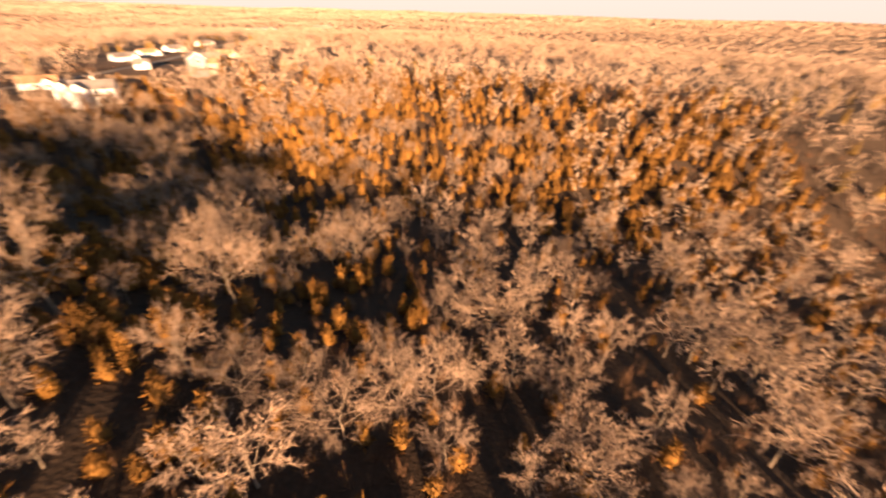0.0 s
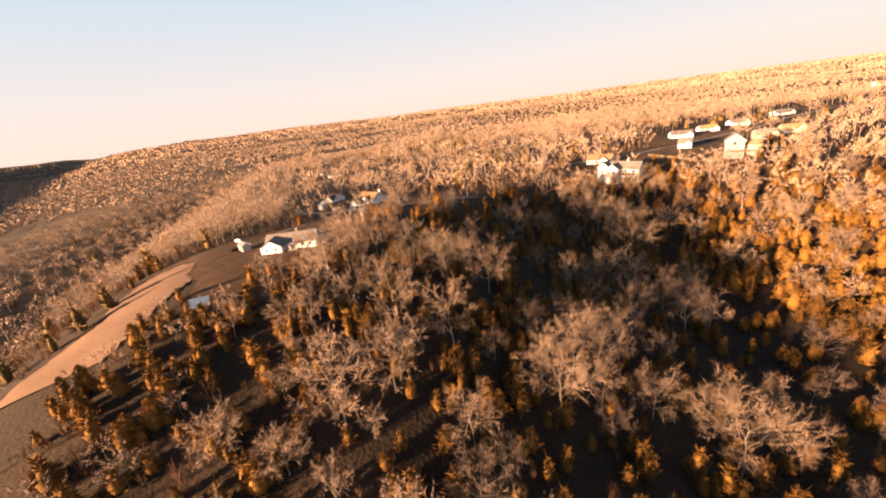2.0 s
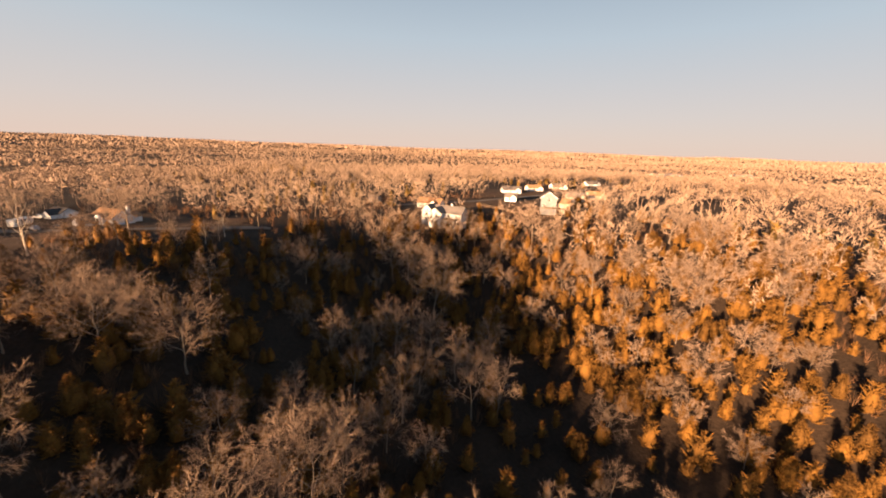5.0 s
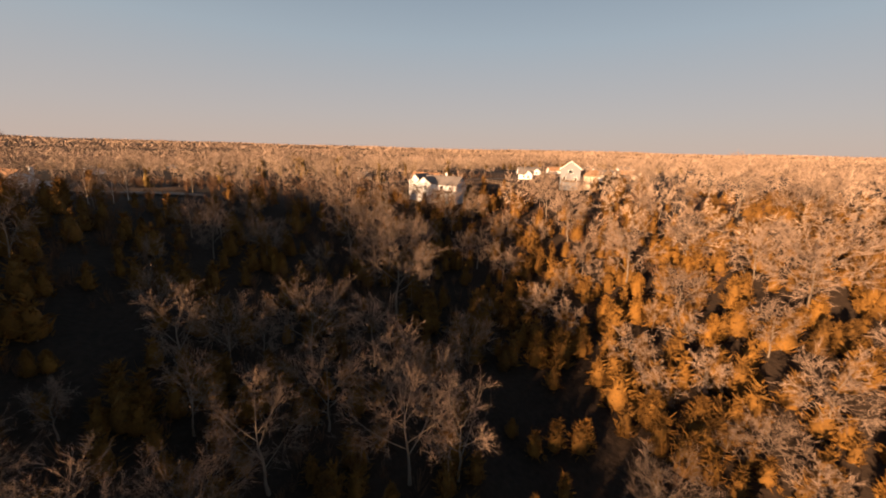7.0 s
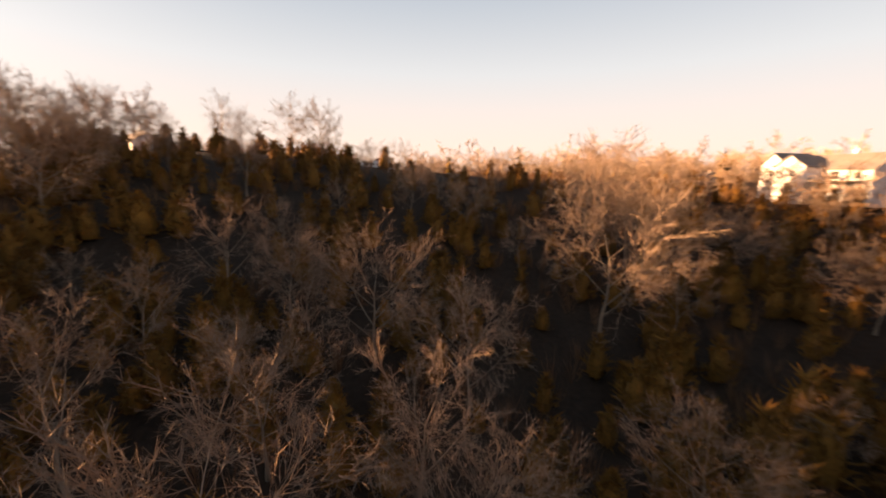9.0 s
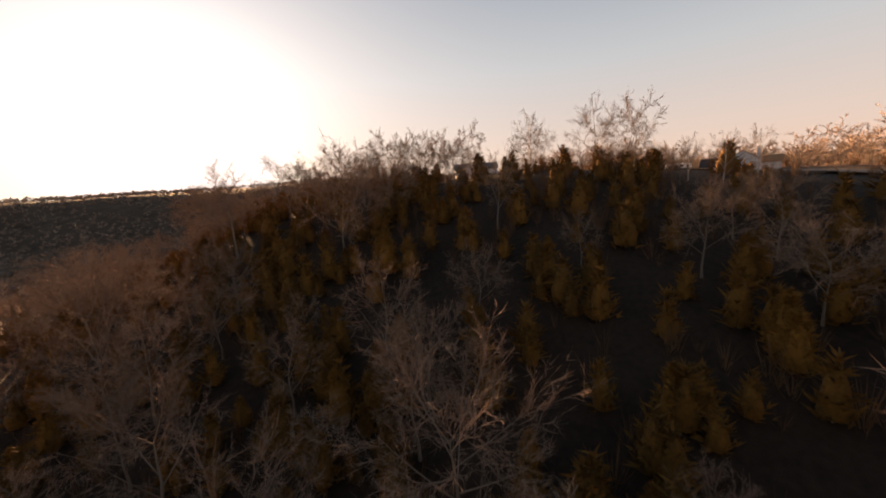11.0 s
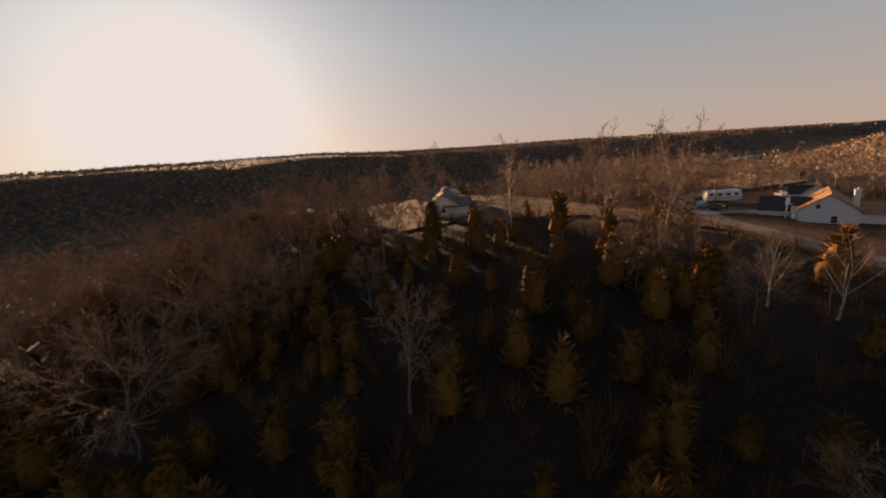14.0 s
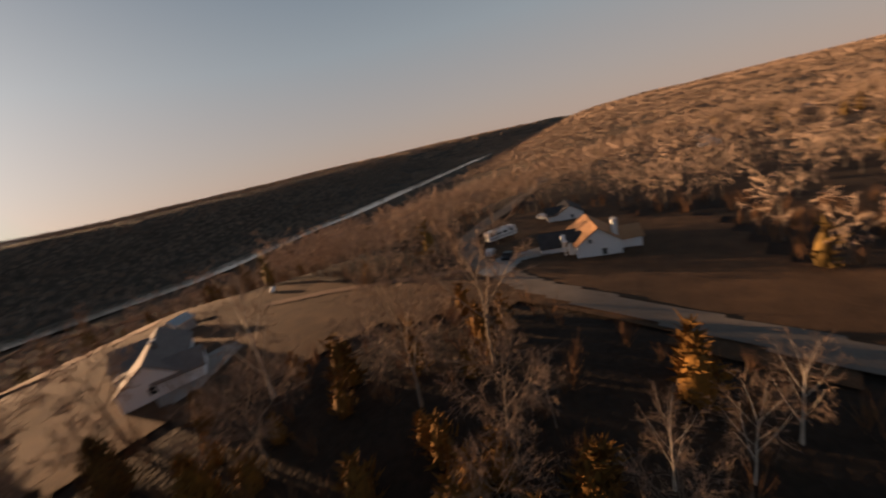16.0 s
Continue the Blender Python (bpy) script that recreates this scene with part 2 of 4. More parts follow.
def patch(name, outline_fn, x0, x1, y0, y1, step, mat, label, lift=0.15):
    """A sheet that follows the ground where outline_fn is true."""
    xs, ys = np.arange(x0, x1 + step, step), np.arange(y0, y1 + step, step)
    X, Y = np.meshgrid(xs, ys)
    Z = height(X, Y) + lift
    ids = np.arange(X.size).reshape(X.shape)
    cx, cy = (X[:-1, :-1] + step / 2), (Y[:-1, :-1] + step / 2)
    keep = outline_fn(cx, cy)
    qq = np.stack([ids[:-1, :-1], ids[:-1, 1:], ids[1:, 1:], ids[1:, :-1]], -1)[keep]
    me = mesh_of(name, np.stack([X, Y, Z], -1).reshape(-1, 3), np.concatenate([qq[:, [0, 1, 2]], qq[:, [0, 2, 3]]]), [mat])
    return tagged(new(name, me), label, name.split("_")[0], kind="structure")


# ---- river ----
M_WATER = bpy.data.materials.new("river_water")
M_WATER.use_nodes = True
wb = M_WATER.node_tree.nodes["Principled BSDF"]
wb.inputs["Base Color"].default_value, wb.inputs["Roughness"].default_value = (0.05, 0.05, 0.04, 1), 0.08
rip, ripb = M_WATER.node_tree.nodes.new("ShaderNodeTexNoise"), M_WATER.node_tree.nodes.new("ShaderNodeBump")
rip.inputs["Scale"].default_value, ripb.inputs["Strength"].default_value, ripb.inputs["Distance"].default_value = 0.8, 0.3, 0.1
M_WATER.node_tree.links.new(rip.outputs[0], ripb.inputs["Height"])
M_WATER.node_tree.links.new(ripb.outputs[0], wb.inputs["Normal"])
rx = np.arange(-2000, 1600, 12.0)
ry_ = river_y(rx)
rv = np.concatenate([np.stack([rx, ry_ - 26, np.full(len(rx), -32.4)], 1), np.stack([rx, ry_ + 26, np.full(len(rx), -32.4)], 1)])
ri = np.arange(len(rx) - 1)
nrx = len(rx)
river = tagged(new("water", mesh_of("water", rv, np.concatenate([np.stack([ri, ri + 1, ri + 1 + nrx], 1), np.stack([ri, ri + 1 + nrx, ri + nrx], 1)]), [M_WATER])), "calm river reflecting the bright evening sky", "river", kind="structure")


# ---- clearings ----
def ellipse(x, y, cx, cy, rx, ry, turn=0.0):
    c, s = math.cos(radians(turn)), math.sin(radians(turn))
    u, v = (x - cx) * c + (y - cy) * s, -(x - cx) * s + (y - cy) * c
    w = 0.16 * np.sin(3 * np.arctan2(v / ry, u / rx) + cx) + 0.08 * np.sin(7 * np.arctan2(v / ry, u / rx))
    return np.hypot(u / rx, v / ry) < 1 + w


LAWNS = [  # cx, cy, rx, ry, turn
    (-117, 12, 24, 16, 10),
    (-166, 36, 29, 23, 20),
    (-99, -7, 16, 13, 0),
    (-137, 24, 11, 10, 0),
    (-150, 60, 12, 20, 10),
    (-182, 18, 14, 13, 0),
    (-146, 148, 17, 12, 30),
    (-150, 205, 44, 25, 62),
    (-180, 285, 75, 30, 72),
    (-205, 420, 90, 26, 80),
    (-124, 194, 14, 14, 0),
    (-330, 30, 40, 9, 5),
    (-480, 60, 60, 10, 10),
]


def is_lawn(x, y):
    out = np.zeros(np.shape(x), bool)
    for c in LAWNS:
        out |= ellipse(x, y, *c)
    return out | near_line(x, y, SLOPE[:3], 9.0)


SLOPE = ((-128, -8), (-117, -20), (-103, -27), (-88, -29), (-76, -34), (-64, -44))   # bare hillside below the ranch house
ROAD = ((-141, 80), (-143, 57), (-143.5, 48), (-145, 40), (-149, 30), (-157, 18), (-168, 8), (-185, 2), (-200, -2), (-220, -10), (-260, -24))
STREET = ((-176, 150), (-166, 186), (-166, 230), (-176, 290), (-190, 350), (-206, 430), (-214, 520))
DRIVE = ((-149, 30), (-156, 28), (-161.5, 31.5))
TRACK = ((-125, -2), (-133, 4), (-141, 14), (-150, 27))


def near_line(x, y, line, half):
    """True within half a width of a polyline."""
    best = np.full(np.shape(x), 1e9)
    for (ax, ay), (bx, by) in zip(line[:-1], line[1:]):
        dx, dy = bx - ax, by - ay
        t = np.clip(((x - ax) * dx + (y - ay) * dy) / (dx * dx + dy * dy), 0, 1)
        best = np.minimum(best, np.hypot(x - ax - t * dx, y - ay - t * dy))
    return best < half


def bare_slope(x, y):
    return near_line(x, y, SLOPE[2:], 9.0 + 1.5 * np.sin(x * 0.4 + y * 0.23))


def is_meadow(x, y):
    d = y - river_y(x)
    return (d > -24) & (d < 92 + 26 * np.sin(x / 47.0) + 14 * np.sin(x / 19.0 + 1))


patch("meadow", lambda x, y: is_meadow(x, y) & (np.abs(y - river_y(x)) > 24), -700, 500, -680, -230, 6.0, M_GRASS, "dull winter meadow along the river", 0.9)
lawn = patch("lawn", is_lawn, -560, -60, -45, 530, 2.5, M_GRASS, "dry tan winter lawn around the houses", 0.28)
patch("dirt_slope", bare_slope, -145, -70, -105, 0, 1.0, M_DIRT, "bare pinkish dirt hillside below the ranch house", 0.36)
patch("road", lambda x, y: near_line(x, y, ROAD, 2.3), -265, -135, -30, 85, 0.7, M_ROAD, "pale gravel lane past the houses", 0.42)
patch("street", lambda x, y: near_line(x, y, STREET, 2.6), -225, -155, 145, 525, 1.3, M_ROAD, "pale asphalt street through the houses", 0.42)
patch("driveway", lambda x, y: near_line(x, y, DRIVE, 2.6), -168, -145, 20, 40, 0.6, M_CONCRETE, "concrete driveway to the garage", 0.47)
patch("track", lambda x, y: near_line(x, y, TRACK, 1.3), -155, -120, -6, 32, 0.6, M_DIRT, "worn dirt track over the lawn", 0.38)



# ---- trees ----
def tube(V, F, p0, p1, r0, r1, sides):
    d = p1 - p0
    L = np.linalg.norm(d)
    d = d / max(L, 1e-6)
    a = np.cross(d, (0.31, 0.52, 0.79))
    a /= np.linalg.norm(a)
    b = np.cross(d, a)
    base = sum(len(v) for v in V)
    ang = np.arange(sides) * 2 * math.pi / sides
    ring = np.cos(ang)[:, None] * a + np.sin(ang)[:, None] * b
    V.append(np.concatenate([p0 + ring * r0, p1 + ring * r1]))
    i = np.arange(sides)
    j = (i + 1) % sides
    F.append(base + np.concatenate([np.stack([i, j, j + sides], 1), np.stack([i, j + sides, i + sides], 1)]))


def blades(V, F, p0, p1, width, rng):
    """Many thin twigs at once: each one a narrow triangle from p0 to p1."""
    d = p1 - p0
    side = np.cross(d, rng.normal(size=d.shape))
    side /= np.linalg.norm(side, axis=1, keepdims=True) + 1e-9
    base = sum(len(v) for v in V)
    n = len(p0)
    V.append(np.concatenate([p0 - side * width, p0 + side * width, p1]))
    i = np.arange(n)
    F.append(base + np.stack([i, i + n, i + 2 * n], 1))


def bare_tree(seed, H=12.0, spread_w=1.0, limbs=8, subs=7, twigs=8, twiglets=6, wide=1.0, share=0.2):
    """Trunk and crown of a leafless broadleaf tree: limbs that rise from the trunk and arch out into a lumpy dome, ever finer branches, a haze of twigs at the rim."""
    rng = np.random.default_rng(seed)
    TV, TF, CV, CF = [], [], [], []
    R, top = 0.43 * H * spread_w, H * 0.52
    centre = np.array([rng.normal() * 0.3, rng.normal() * 0.3, H * 0.60])
    n = 5
    pts = [np.array([0, 0, -0.6])] + [np.array([centre[0] * i / n + rng.normal() * 0.07, centre[1] * i / n + rng.normal() * 0.07, top * i / n]) for i in range(1, n + 1)]
    r0 = H * 0.012
    rad = [r0 * 1.5] + [r0 * (1 - 0.72 * i / n) for i in range(1, n + 1)]
    for i in range(n):
        tube(TV, TF, pts[i], pts[i + 1], rad[i], rad[i + 1], 6)
    lumps = rng.normal(size=(5, 3))
    lumps /= np.linalg.norm(lumps, axis=1, keepdims=True)
    starts, ends, dirs = [], [], []
    for i in range(limbs):
        f = (i + 0.5) / limbs
        s = -0.32 + 1.28 * f
        a = 2.4 * i + rng.uniform(-0.4, 0.4)
        c = math.sqrt(max(0.02, 1 - s * s))
        d = np.array([math.cos(a) * c, math.sin(a) * c, s])
        lump = 0.86 + 0.22 * float(np.max(lumps @ d))
        tip = centre + d * np.array([R, R, 0.40 * H if s > 0 else 0.34 * H]) * 0.68 * lump
        z = H * (share + (0.52 - share) * min(1.0, f * 1.25))
        k = min(int(z / top * n), n - 1)
        w = z / top * n - k
        p = pts[k] * (1 - w) + pts[k + 1] * w
        bend = p + (tip - p) * 0.5 + np.array([d[0], d[1], 0.0]) * 0.10 * R + rng.normal(size=3) * 0.05 * R
        t = np.linspace(0, 1, 5)[:, None]
        curve = (1 - t) ** 2 * p + 2 * t * (1 - t) * bend + t * t * tip
        rl = rad[k] * (0.46 if s < 0.75 else 0.7)
        for j in range(4):
            tube(TV, TF, curve[j], curve[j + 1], rl * (1 - 0.2 * j), rl * (0.8 - 0.2 * j) + 0.01, 4)
        for j in range(subs):
            u = 0.25 + 0.75 * (j + rng.uniform(0, 0.8)) / subs
            g = min(int(u * 4), 3)
            q = curve[g] + (curve[g + 1] - curve[g]) * (u * 4 - g)
            out = (q - centre) / R
            nd = 0.75 * out + 0.35 * d + rng.normal(size=3) * 0.5 + np.array([0, 0, 0.2])
            nd /= np.linalg.norm(nd)
            L = R * rng.uniform(0.24, 0.46)
            mid = q + nd * L * 0.5 + rng.normal(size=3) * 0.04 * L
            end = mid + (nd + np.array([0, 0, 0.2])) * L * 0.5
            rs_ = max(0.014, rl * 0.28 * (1 - 0.5 * u))
            v = rng.uniform(0.2, 1.0, twigs)[:, None]
            starts.append(q + (end - q) * v)
            dirs.append(np.repeat(nd[None], twigs, 0))
            if subs < 9:
                blades(CV, CF, q[None], end[None], 0.08, rng)
                continue
            tube(CV, CF, q, mid, rs_, rs_ * 0.7, 3)
            tube(CV, CF, mid, end, rs_ * 0.7, rs_ * 0.35, 3)
    t0, td = np.concatenate(starts), np.concatenate(dirs)
    td = td + rng.normal(size=td.shape) * 0.6 + np.array([0, 0, 0.2])
    td /= np.linalg.norm(td, axis=1, keepdims=True)
    tl = R * rng.uniform(0.12, 0.24, (len(t0), 1))
    blades(CV, CF, t0, t0 + td * tl, 0.026 * wide * H / 12, rng)
    f0, fd, fl = (np.repeat(v_, twiglets, 0) for v_ in (t0, td, tl))
    f0 = f0 + fd * fl * rng.uniform(0.15, 1.0, (len(f0), 1))
    fd = fd + rng.normal(size=fd.shape) * 0.5 + np.array([0, 0, 0.15])
    fd /= np.linalg.norm(fd, axis=1, keepdims=True)
    blades(CV, CF, f0, f0 + fd * R * rng.uniform(0.07, 0.15, (len(f0), 1)), 0.017 * wide * H / 12, rng)
    return (np.concatenate(TV), np.concatenate(TF)), (np.concatenate(CV), np.concatenate(CF))


def far_tree(seed, H=12.0, twigs=90, wide=0.40):
    """A light tree for the distance: trunk, a few limbs and a dome of coarse twigs."""
    rng = np.random.default_rng(seed)
    TV, TF, CV, CF = [], [], [], []
    tube(TV, TF, np.array([0, 0, -0.5]), np.array([0.1, 0, H * 0.55]), H * 0.016, 0.05, 3)
    d = rng.normal(size=(twigs, 3))
    d[:, 2] = np.abs(d[:, 2] + 0.35) - 0.25
    d /= np.linalg.norm(d, axis=1, keepdims=True)
    p0 = np.array([0, 0, H * 0.58]) + d * rng.uniform(0.25, 0.85, (twigs, 1)) * np.array([H * wide, H * wide, H * 0.36])
    d = d * 0.8 + rng.normal(size=d.shape) * 0.45 + np.array([0, 0, 0.25])
    blades(CV, CF, p0, p0 + d * H * rng.uniform(0.08, 0.16, (twigs, 1)), 0.25 * H / 12, rng)
    la = np.arange(5) * 1.257 + rng.uniform(-0.4, 0.4, 5)
    l0 = np.stack([np.zeros(5), np.zeros(5), H * rng.uniform(0.2, 0.5, 5)], 1)
    blades(CV, CF, l0, np.stack([np.cos(la) * H * wide * 0.8, np.sin(la) * H * wide * 0.8, H * rng.uniform(0.6, 0.9, 5)], 1), 0.12, rng)
    return (np.concatenate(TV), np.concatenate(TF)), (np.concatenate(CV), np.concatenate(CF))


def cedar_tree(seed, H=6.0, tufts=420, wide=0.24, coarse=1.0):
    """Trunk and crown of a small red cedar: a ragged cone of sprays."""
    rng = np.random.default_rng(seed)
    TV, TF = [], []
    tube(TV, TF, np.array([0, 0, -0.4]), np.array([0, 0, H * 0.9]), H * 0.018, 0.02, 5)
    t = rng.uniform(0.04, 1, tufts) ** 1.15
    a = rng.uniform(0, 2 * math.pi, tufts)
    lobes = 1 + 0.22 * np.sin(3 * a + seed) + 0.16 * np.sin(5 * a + 9 * t + seed)
    rmax = H * wide * (1 - t) ** 0.6 * np.minimum(1, (t + 0.06) * 5) * lobes
    r = rmax * rng.uniform(0.35, 1.0, tufts)
    base = np.stack([np.cos(a) * r, np.sin(a) * r, H * t], 1)
    out = np.stack([np.cos(a), np.sin(a), rng.uniform(0.3, 1.3, tufts)], 1)
    out += rng.normal(size=out.shape) * 0.3
    out /= np.linalg.norm(out, axis=1, keepdims=True)
    L = coarse * H * rng.uniform(0.055, 0.10, tufts)[:, None]
    CV, CF = [], []
    base -= out * L * 0.4
    blades(CV, CF, base, base + out * L * 1.5, coarse * H * 0.016, rng)
    side = out + rng.normal(size=out.shape) * 0.45
    blades(CV, CF, base, base + side * L * 1.2, coarse * H * 0.018, rng)
    n = 7
    ang = np.arange(n) * 2 * math.pi / n + seed
    rings = [np.stack([np.cos(ang) * H * wide * k * rng.uniform(0.8, 1.1, n), np.sin(ang) * H * wide * k * rng.uniform(0.8, 1.1, n), np.full(n, H * z)], 1) for k, z in ((0.5, 0.08), (0.62, 0.3), (0.36, 0.65))]
    core = np.concatenate(rings + [np.array([[0, 0, H * 0.9]])])
    i = np.arange(n)
    j = (i + 1) % n
    faces = [np.stack([i + a_ * n, j + a_ * n, j + (a_ + 1) * n], 1) for a_ in range(2)] + [np.stack([i + a_ * n, j + (a_ + 1) * n, i + (a_ + 1) * n], 1) for a_ in range(2)] + [np.stack([i + 2 * n, j + 2 * n, np.full(n, 3 * n)], 1)]
    m0 = sum(len(v) for v in CV)
    CV.append(core)
    CF.append(np.concatenate(faces) + m0)
    return (np.concatenate(TV), np.concatenate(TF)), (np.concatenate(CV), np.concatenate(CF))


def tree_thing(name, data, bark, leaf, label, category, group):
    (tv, tf), (cv, cf) = data
    base = new(name)
    base.empty_display_size = 0.5
    a, b = new("trunk", mesh_of("trunk", tv, tf, [bark])), new("crown", mesh_of("crown", cv, cf, [leaf]))
    a.parent = b.parent = base
    return tagged(base, label, category, group)


def joined(name, templates, places, mats, label, category):
    """One mesh of many trees: places are rows of x, y, z, turn, scale, template."""
    V, F, I = [], [], []
    base = 0
    for k, ((tv, tf), (cv, cf)) in enumerate(templates):
        sel = places[places[:, 5] == k]
        if not len(sel):
            continue
        v = np.concatenate([tv, cv])
        f = np.concatenate([tf, cf + len(tv)])
        mi = np.concatenate([np.zeros(len(tf), np.int32), np.ones(len(cf), np.int32)])
        c, s = np.cos(sel[:, 3])[:, None], np.sin(sel[:, 3])[:, None]
        sc = sel[:, 4][:, None]
        x = (v[:, 0] * c - v[:, 1] * s) * sc + sel[:, 0][:, None]
        y = (v[:, 0] * s + v[:, 1] * c) * sc + sel[:, 1][:, None]
        z = v[:, 2] * sc + sel[:, 2][:, None]
        V.append(np.stack([x, y, z], -1).reshape(-1, 3))
        F.append((f[None] + (base + np.arange(len(sel)) * len(v))[:, None, None]).reshape(-1, 3))
        I.append(np.tile(mi, len(sel)))
        base += len(sel) * len(v)
    me = mesh_of(name, np.concatenate(V), np.concatenate(F), mats, np.concatenate(I))
    return tagged(new(name, me), label, category, kind="stuff")


# ---- houses ----
def gable_wing(parent, cx, cy, length, width, eave, rise, wall_mat, roof_mat, along="x", z0=-1.0, over=0.45):
    """A wing with its ridge along x or y: a wall part with gables and two roof slabs."""
    hl, hw = length / 2, width / 2
    mid, cross = (cx, cy) if along == "x" else (cy, cx)
    sec = [(cross - hw, z0), (cross + hw, z0), (cross + hw, eave), (cross, eave + rise), (cross - hw, eave)]
    part("wall", prism(sec, mid - hl, mid + hl, along), wall_mat, parent)
    k = rise / hw
    th = 0.22
    for sgn in (-1, 1):
        e = (cross + sgn * (hw + over), eave - k * over + 0.03)
        sec = [e, (cross, eave + rise + 0.03), (cross, eave + rise + 0.03 + th), (e[0], e[1] + th)]
        part("roof", prism(sec, mid - hl - over, mid + hl + over, along), roof_mat, parent)


def window_part(parent, x, y, z, w, h, face, name="window"):
    """A window on a wall that faces +x, -x, +y or -y: white frame, two panes."""
    n = {"+x": (1, 0), "-x": (-1, 0), "+y": (0, 1), "-y": (0, -1)}[face]
    def slab(u0, u1, z0, z1, d0, d1):
        if n[0]:
            xs = sorted((x + n[0] * d0, x + n[0] * d1))
            return box((xs[0], y + u0, z + z0), (xs[1], y + u1, z + z1))
        ys = sorted((y + n[1] * d0, y + n[1] * d1))
        return box((x + u0, ys[0], z + z0), (x + u1, ys[1], z + z1))
    fr = part(name, slab(-w / 2 - 0.12, w / 2 + 0.12, -h / 2 - 0.12, h / 2 + 0.12, -0.05, 0.05), M_TRIM, parent)
    part("pane", slab(-w / 2, w / 2, 0.03, h / 2, 0.04, 0.07), M_GLASS, fr)
    part("pane", slab(-w / 2, w / 2, -h / 2, -0.03, 0.04, 0.07), M_GLASS, fr)
    return fr


def house_at(name, x, y, turn, label, z=None):
    h = new(name)
    h.matrix_world = pose(x, y, ground_z(x, y) if z is None else z, 0, 0, turn)
    return tagged(h, label, "house")


def door_part(parent, lo, hi, mat, name="door", label=""):
    return part(name, box(lo, hi, 0.02), mat, parent, label)


def garage_door(parent, x0, x1, y, z0, z1):
    """A sectional garage door on a wall that faces -y: four panels in a white frame."""
    fr = part("garage_door", box((x0 - 0.12, y - 0.05, z0), (x1 + 0.12, y + 0.03, z1 + 0.12)), M_TRIM, parent, "white sectional garage door")
    n = 4
    for i in range(n):
        a = z0 + (z1 - z0) * i / n
        part("panel", box((x0, y - 0.09, a + 0.03), (x1, y - 0.04, a + (z1 - z0) / n - 0.03), 0.012), M_TRIM, fr)


def chimney_part(parent, x, y, z0, z1, w=1.1, d=0.8, mat=None):
    c = part("chimney", box((x - w / 2, y - d / 2, z0), (x + w / 2, y + d / 2, z1), 0.03), mat or M_SIDING, parent)
    part("cap", box((x - w / 2 - 0.1, y - d / 2 - 0.1, z1), (x + w / 2 + 0.1, y + d / 2 + 0.1, z1 + 0.12)), M_STEEL, c)
    bm = bmesh.new()
    bmesh.ops.create_cone(bm, cap_ends=True, segments=10, radius1=0.14, radius2=0.14, depth=0.5, matrix=Matrix.Translation((x, y, z1 + 0.35)))
    part("flue", bm, M_STEEL, c)


def porch_part(parent, x0, x1, y0, y1, z, eave, posts):
    part("porch_floor", box((x0, y0, z - 0.6), (x1, y1, z)), M_CONCRETE, parent)
    for i in range(posts):
        px = x0 + 0.2 + (x1 - x0 - 0.4) * i / max(1, posts - 1)
        part("post", box((px - 0.09, y0 + 0.1, z), (px + 0.09, y0 + 0.28, eave)), M_TRIM, parent)


def deck_part(parent, x0, x1, y0, y1, z, ground=-2.0):
    """A raised timber deck: boards, posts, rail."""
    d = part("deck", box((x0, y0, z - 0.25), (x1, y1, z - 0.06)), M_WOOD, parent, "weathered timber deck")
    n = max(3, int((x1 - x0) / 0.6))
    for i in range(n):
        a = x0 + (x1 - x0) * i / n
        part("board", box((a + 0.02, y0, z - 0.06), (a + (x1 - x0) / n - 0.02, y1, z)), M_WOOD, d)
    for px in (x0 + 0.1, (x0 + x1) / 2, x1 - 0.1):
        part("post", box((px - 0.08, y0 + 0.02, ground), (px + 0.08, y0 + 0.18, z + 1.0)), M_WOOD, d)
    part("rail", box((x0, y0 + 0.04, z + 0.92), (x1, y0 + 0.14, z + 1.0)), M_WOOD, d)
    m = max(4, int((x1 - x0) / 0.5))
    for i in range(m):
        px = x0 + (x1 - x0) * (i + 0.5) / m
        part("baluster", box((px - 0.03, y0 + 0.06, z), (px + 0.03, y0 + 0.12, z + 0.92)), M_WOOD, d)


# ranch house on the ridge
ranch = house_at("house", -106.5, 7.8, 74, "white gabled ranch house, grey shingle roof, on the ridge lawn")
gable_wing(ranch, 1.0, 0.5, 22, 9.5, 2.7, 3.1, M_SIDING, M_SHINGLE, "x")
gable_wing(ranch, -6.5, -3.0, 9.0, 9.0, 2.7, 2.5, M_SIDING, M_SHINGLE, "y")
gable_wing(ranch, 8.5, 4.6, 7.5, 7.0, 2.6, 2.0, M_SIDING, M_SHINGLE, "y")
porch_part(ranch, -1.8, 4.0, -6.0, -4.2, 0.35, 2.5, 3)
part("porch_roof", prism([(-6.2, 2.5), (-4.2, 2.95), (-4.2, 3.1), (-6.2, 2.65)], -2.0, 4.2, "x"), M_SHINGLE, ranch)
for wx in (-8.6, -4.4):
    window_part(ranch, wx, -7.5, 1.6, 1.0, 1.3, "-y")
for wx in (6.0, 9.5):
    window_part(ranch, wx, -4.25, 1.6, 1.2, 1.2, "-y")
door_part(ranch, (0.6, -4.32, 0.35), (1.55, -4.2, 2.4), M_WOOD)
window_part(ranch, 12.0, 0.5, 1.6, 1.2, 1.2, "+x")
window_part(ranch, 8.5, 8.1, 1.5, 1.0, 1.1, "+y")
chimney_part(ranch, 3.0, 1.2, 4.2, 6.8, 0.9, 0.9, M_SHINGLE)

ranch.scale = (0.66, 0.66, 0.72)

